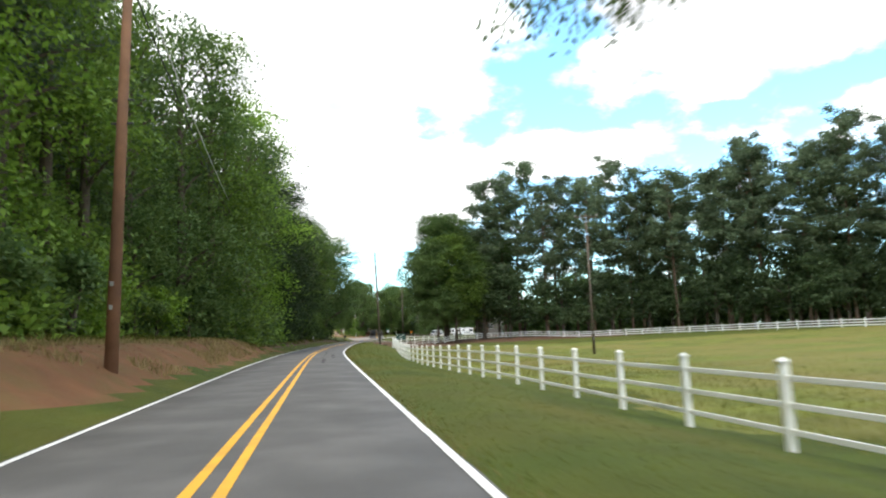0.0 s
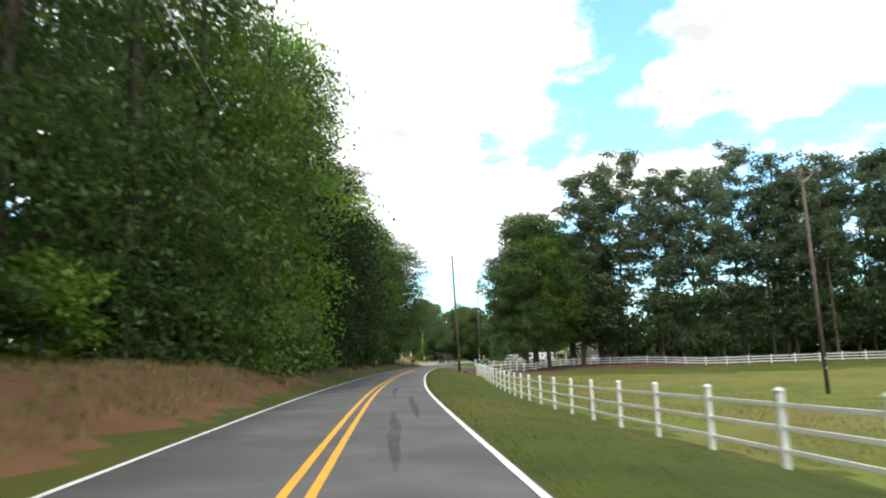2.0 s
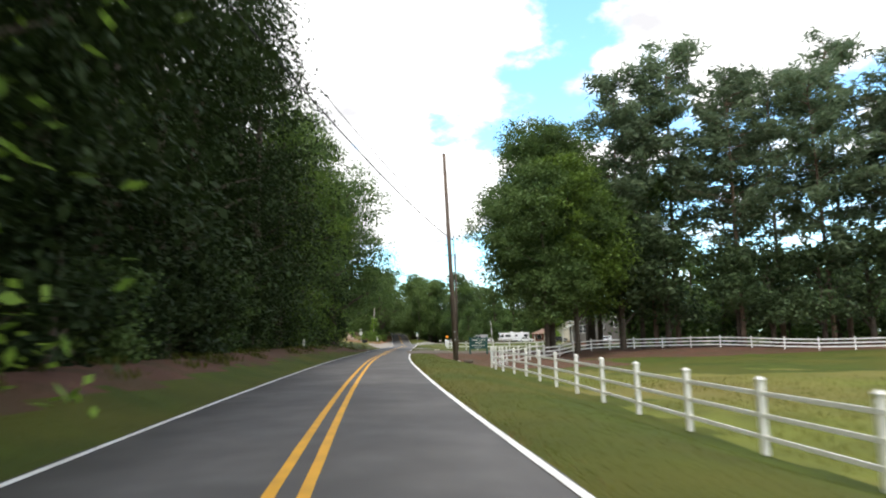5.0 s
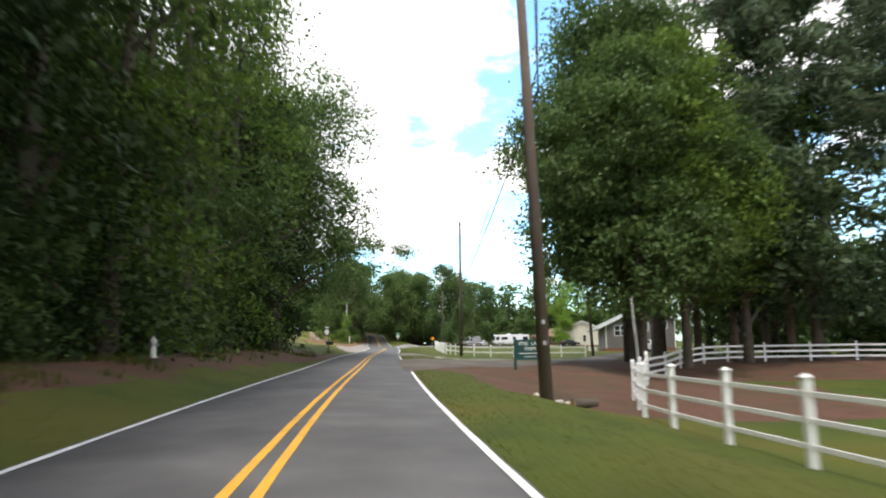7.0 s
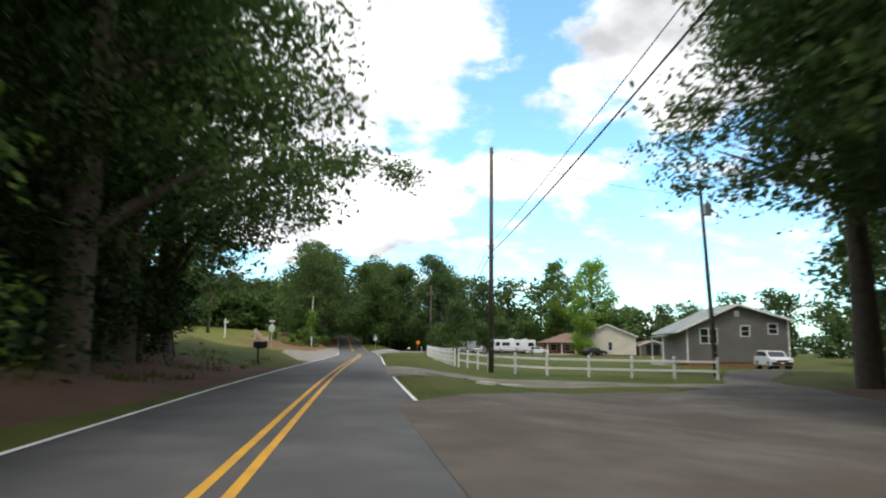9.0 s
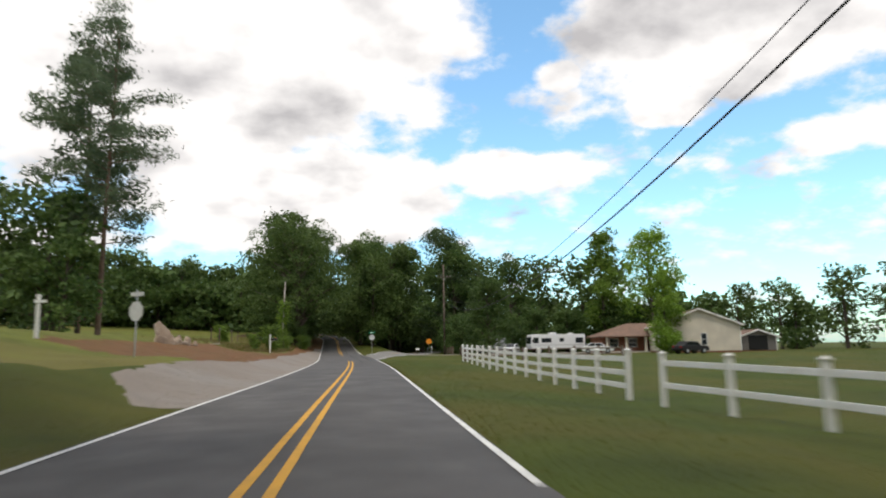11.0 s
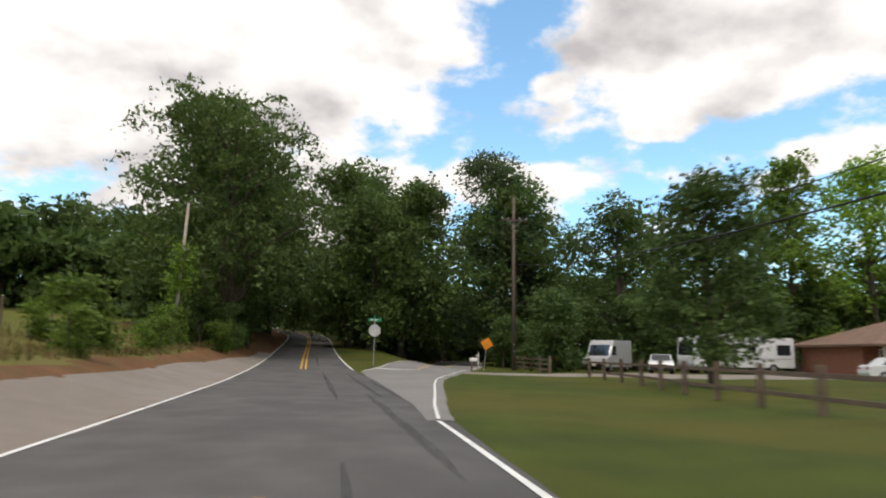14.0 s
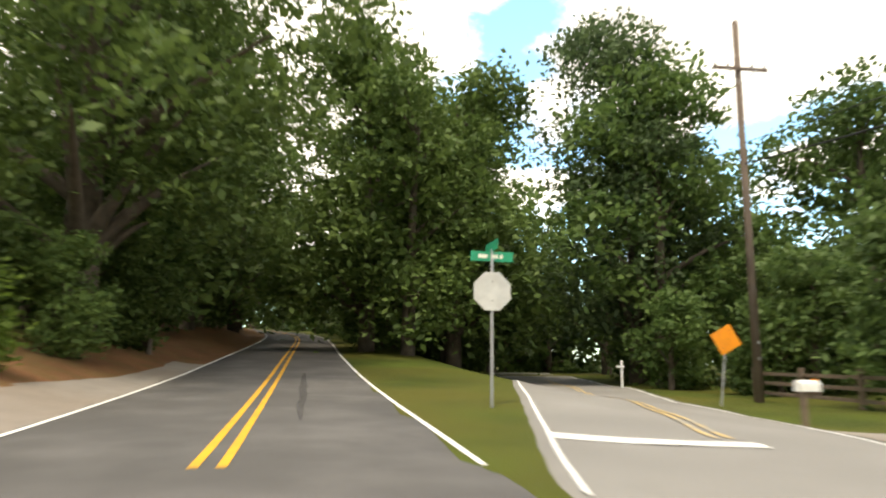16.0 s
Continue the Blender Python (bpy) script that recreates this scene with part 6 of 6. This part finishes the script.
v = vehicle("motorhome", 13.6, 284.6, 6, RV, RVG, 2.45, (-3.2, 2.6), M_WPAINT, "long white motorhome with dark windows", "motorhome", ((-4.66, 1.0, M_LAMP), (4.68, 1.1, M_REDLENS)), 0.42,
            (("front_bumper", (0.14, 2.3, 0.22), (-4.72, 0, 0.66), M_METAL, "steel front bumper"), ("roof_unit", (1.1, 0.8, 0.3), (-0.6, 0, 3.12), M_WPAINT, "roof air conditioner"),
             ("roof_unit", (0.8, 0.6, 0.22), (2.6, 0, 3.08), M_WPAINT, "roof vent cover"), ("stripe", (8.6, 2.468, 0.1), (0.1, 0, 1.25), M_GPAINT, "thin grey side stripe"),
             ("mirror", (0.12, 0.25, 0.34), (-4.45, -1.4, 1.9), M_BLACK, "black door mirror")))
part("windshield", box((0.03, 2.1, 1.1), (-4.63, 0, 2.0), 0.02, (0, 5, 0)), M_GLASS, v, "wide windshield")

# ---- hanging vines on the pole by the bank ----
_rng = np.random.default_rng(5)
_c = [(-29.75 + _rng.normal(0, 0.35), 278.5 + _rng.normal(0, 0.35), ground_z(-28.8, 278.5) + z + _rng.normal(0, 0.2)) for z in np.concatenate([np.linspace(0.2, 2.5, 14), np.linspace(3.4, 6.6, 40)])]
vine = thing("climbing_vine", (-29.9, 278.5, ground_z(-29.9, 278.5)), "green climbing vine wrapped round the pale pole", "vine")
_o = Vector((-29.9, 278.5, ground_z(-29.9, 278.5)))
for n_, cs_ in (("lower_foliage", _c[:14]), ("upper_foliage", _c[14:])):
    v_, f_ = leaves([tuple(Vector(q) - _o) for q in cs_], (0.32, 0.32, 0.3), 24, 0.15, _rng)
    part_mesh(n_, fast_mesh(n_, v_, f_, M_LEAF2), vine)
part_mesh("stem", limbs([[(0.35 * z / 9.8 + 0.17 * math.cos(z * 2.1), 0.17 * math.sin(z * 2.1), z, 0.022) for z in np.linspace(0, 6.6, 34)]], M_BARK, "stem", 6), vine, "thin woody stem winding up the pole")
for x, y, s_ in ((-31.5, 263, 0.4), (-28.6, 269.5, 0.4), (-29.5, 276.5, 0.65), (-27.2, 279, 0.5), (-25.9, 242.4, 0.36), (-27.0, 241.8, 0.24), (-26.2, 254, 0.4), (-28.6, 260.5, 0.75), (-33.5, 255, 0.45), (-27.6, 268, 0.45)):
    tree("roadside_bush", SHRUBS[rt.choice((0, 1, 1))], x, y, rt.uniform(0, 360), s_, "bright green weedy bush on the red bank", "bush", "bank bushes")

# ---- grass blades along the verges ----
def grass(name, spots, h, label, mat, seed):
    rng = np.random.default_rng(seed)
    p = np.array(spots)
    n = len(p)
    a = rng.uniform(0, 2 * math.pi, n)
    hh = h * rng.uniform(0.5, 1.4, n)
    wv = np.stack([np.cos(a), np.sin(a), 0 * a], 1) * (0.008 + 0.06 * hh[:, None])
    lean = rng.normal(0, 0.35, (n, 2)) * hh[:, None]
    tip = p + np.column_stack([lean, hh])
    v = np.stack([p - wv, p + wv, tip + wv * 0.2, tip - wv * 0.2], 1).reshape(-1, 3)
    ob = new(name, fast_mesh(name, v, np.arange(4 * n).reshape(-1, 4), mat))
    return tagged(ob, label, "grass", kind="stuff")


M_GRASS = leaf_material("grass_blades", (0.052, 0.07, 0.005), (0.112, 0.122, 0.011), trans=0.25, rough=0.7)
M_DRY = leaf_material("dry_grass_blades", (0.13, 0.11, 0.035), (0.26, 0.2, 0.09), trans=0.2, rough=0.8)
_rng = np.random.default_rng(12)
_s, _d = [], []
while len(_s) < 60000:
    y = _rng.uniform(2, 300)
    side = _rng.choice((-1, 1), p=(0.35, 0.65))
    e = (right_line(y) + 0.14) if side > 0 else (-left_line(y) + 0.18)
    u = e + abs(_rng.normal(0, 3.2))
    x = cx(y) + side * u
    if side > 0 and (139 < y < 178 and x > -12.6 or 236 < y and x < -6.5 and y < 300):
        continue
    if cover(x, y) != 0:
        continue
    _s.append((x, y, ground_z(x, y) - 0.01))
while len(_d) < 14000:
    y = _rng.uniform(2, 290)
    side = _rng.choice((-1, 1))
    e = (right_line(y) + 0.1) if side > 0 else (-left_line(y) + 0.13)
    if side > 0 and (139 < y < 178 or 236 < y) or side < 0 and 192 < y < 262:
        continue
    x = cx(y) + side * (e + abs(_rng.normal(0, 0.22)))
    _d.append((x, y, ground_z(x, y) - 0.04))
grass("lawn_grass", _s, 0.03, "short mown green grass along the verge", M_GRASS, 3)
grass("dry_grass", _d, 0.05, "dry straw-coloured grass fringe along the asphalt", M_DRY, 4)
_w = []
while len(_w) < 9000:
    y = _rng.uniform(5, 185)
    u = 2.75 + 2.0 + abs(_rng.normal(0, 2.2)) + 3.0 * (1 - smooth(y, 46, 66))
    x = cx(y) - u
    if y > 60 and noise.noise((x * 0.5, y * 0.5, 3.0)) < 0.12:
        continue
    _w.append((x, y, ground_z(x, y) - 0.02))
_t = []
while len(_t) < 9000:
    y = _rng.uniform(2, 70)
    u = 3.7 + abs(_rng.normal(0, 2.6))
    x = cx(y) - u
    if noise.noise((x * 0.45, y * 0.3, 5.0)) > -0.05:
        _t.append((x, y, ground_z(x, y) - 0.02))
grass("bank_straw", _t, 0.17, "dry straw-coloured grass straggling over the clay bank", M_DRY, 14)
grass("bank_weeds", _w, 0.22, "straggling weeds on the clay bank", M_GRASS, 8)
_b = []
while len(_b) < 9500:
    y = _rng.uniform(232, 286)
    u = 6.6 + abs(_rng.normal(0, 4.2))
    x = cx(y) - u
    if noise.noise((x * 0.4, y * 0.4, 8.0)) > -0.15 and (y > 250 or cover(x, y) != 1):
        _b.append((x, y, ground_z(x, y) - 0.03))
grass("tall_weeds", _b[:2200], 0.26, "tall green weeds on the red bank", M_GRASS, 9)
grass("dry_weeds", _b[2200:], 0.24, "dry brown weeds on the red bank", M_DRY, 10)
_p = []
while len(_p) < 26000:
    y = _rng.uniform(8, 112)
    x = cx(y) + 9.5 + abs(_rng.normal(0, 9.0))
    if noise.noise((x * 0.2, y * 0.2, 1.0)) > -0.25:
        _p.append((x, y, ground_z(x, y) - 0.02))
grass("pasture_tufts", _p, 0.13, "uneven yellow-green pasture grass", leaf_material("pasture_blades", (0.09, 0.105, 0.018), (0.19, 0.18, 0.045), trans=0.25, rough=0.8), 11)
# clods and dead leaves on the clay bank
_v, _f = [], []
for k in range(900):
    y = _rng.uniform(6, 68)
    u = 4.4 + abs(_rng.normal(0, 2.4)) + 2.0 * (1 - smooth(y, 40, 60)) * _rng.uniform(0, 1)
    c = Vector((cx(y) - u, y, ground_z(cx(y) - u, y)))
    r = _rng.uniform(0.02, 0.07)
    b = len(_v)
    for i in range(5):
        a = i * 1.2566 + _rng.uniform(-0.3, 0.3)
        _v.append(c + Vector((math.cos(a) * r, math.sin(a) * r, -0.01)))
    _v.append(c + Vector((_rng.uniform(-0.3, 0.3) * r, _rng.uniform(-0.3, 0.3) * r, r * 0.7)))
    _f += [(b + i, b + (i + 1) % 5, b + 5) for i in range(5)]
tagged(new("clay_clods", mesh_of("clay_clods", _v, _f, material("dry_clods", (0.12, 0.06, 0.032), 0.95, vary=0.4, scale=3, fine=20, bump=0.4, island=0.45))), "scattered clods and dead leaves on the red clay bank", "soil", kind="stuff")
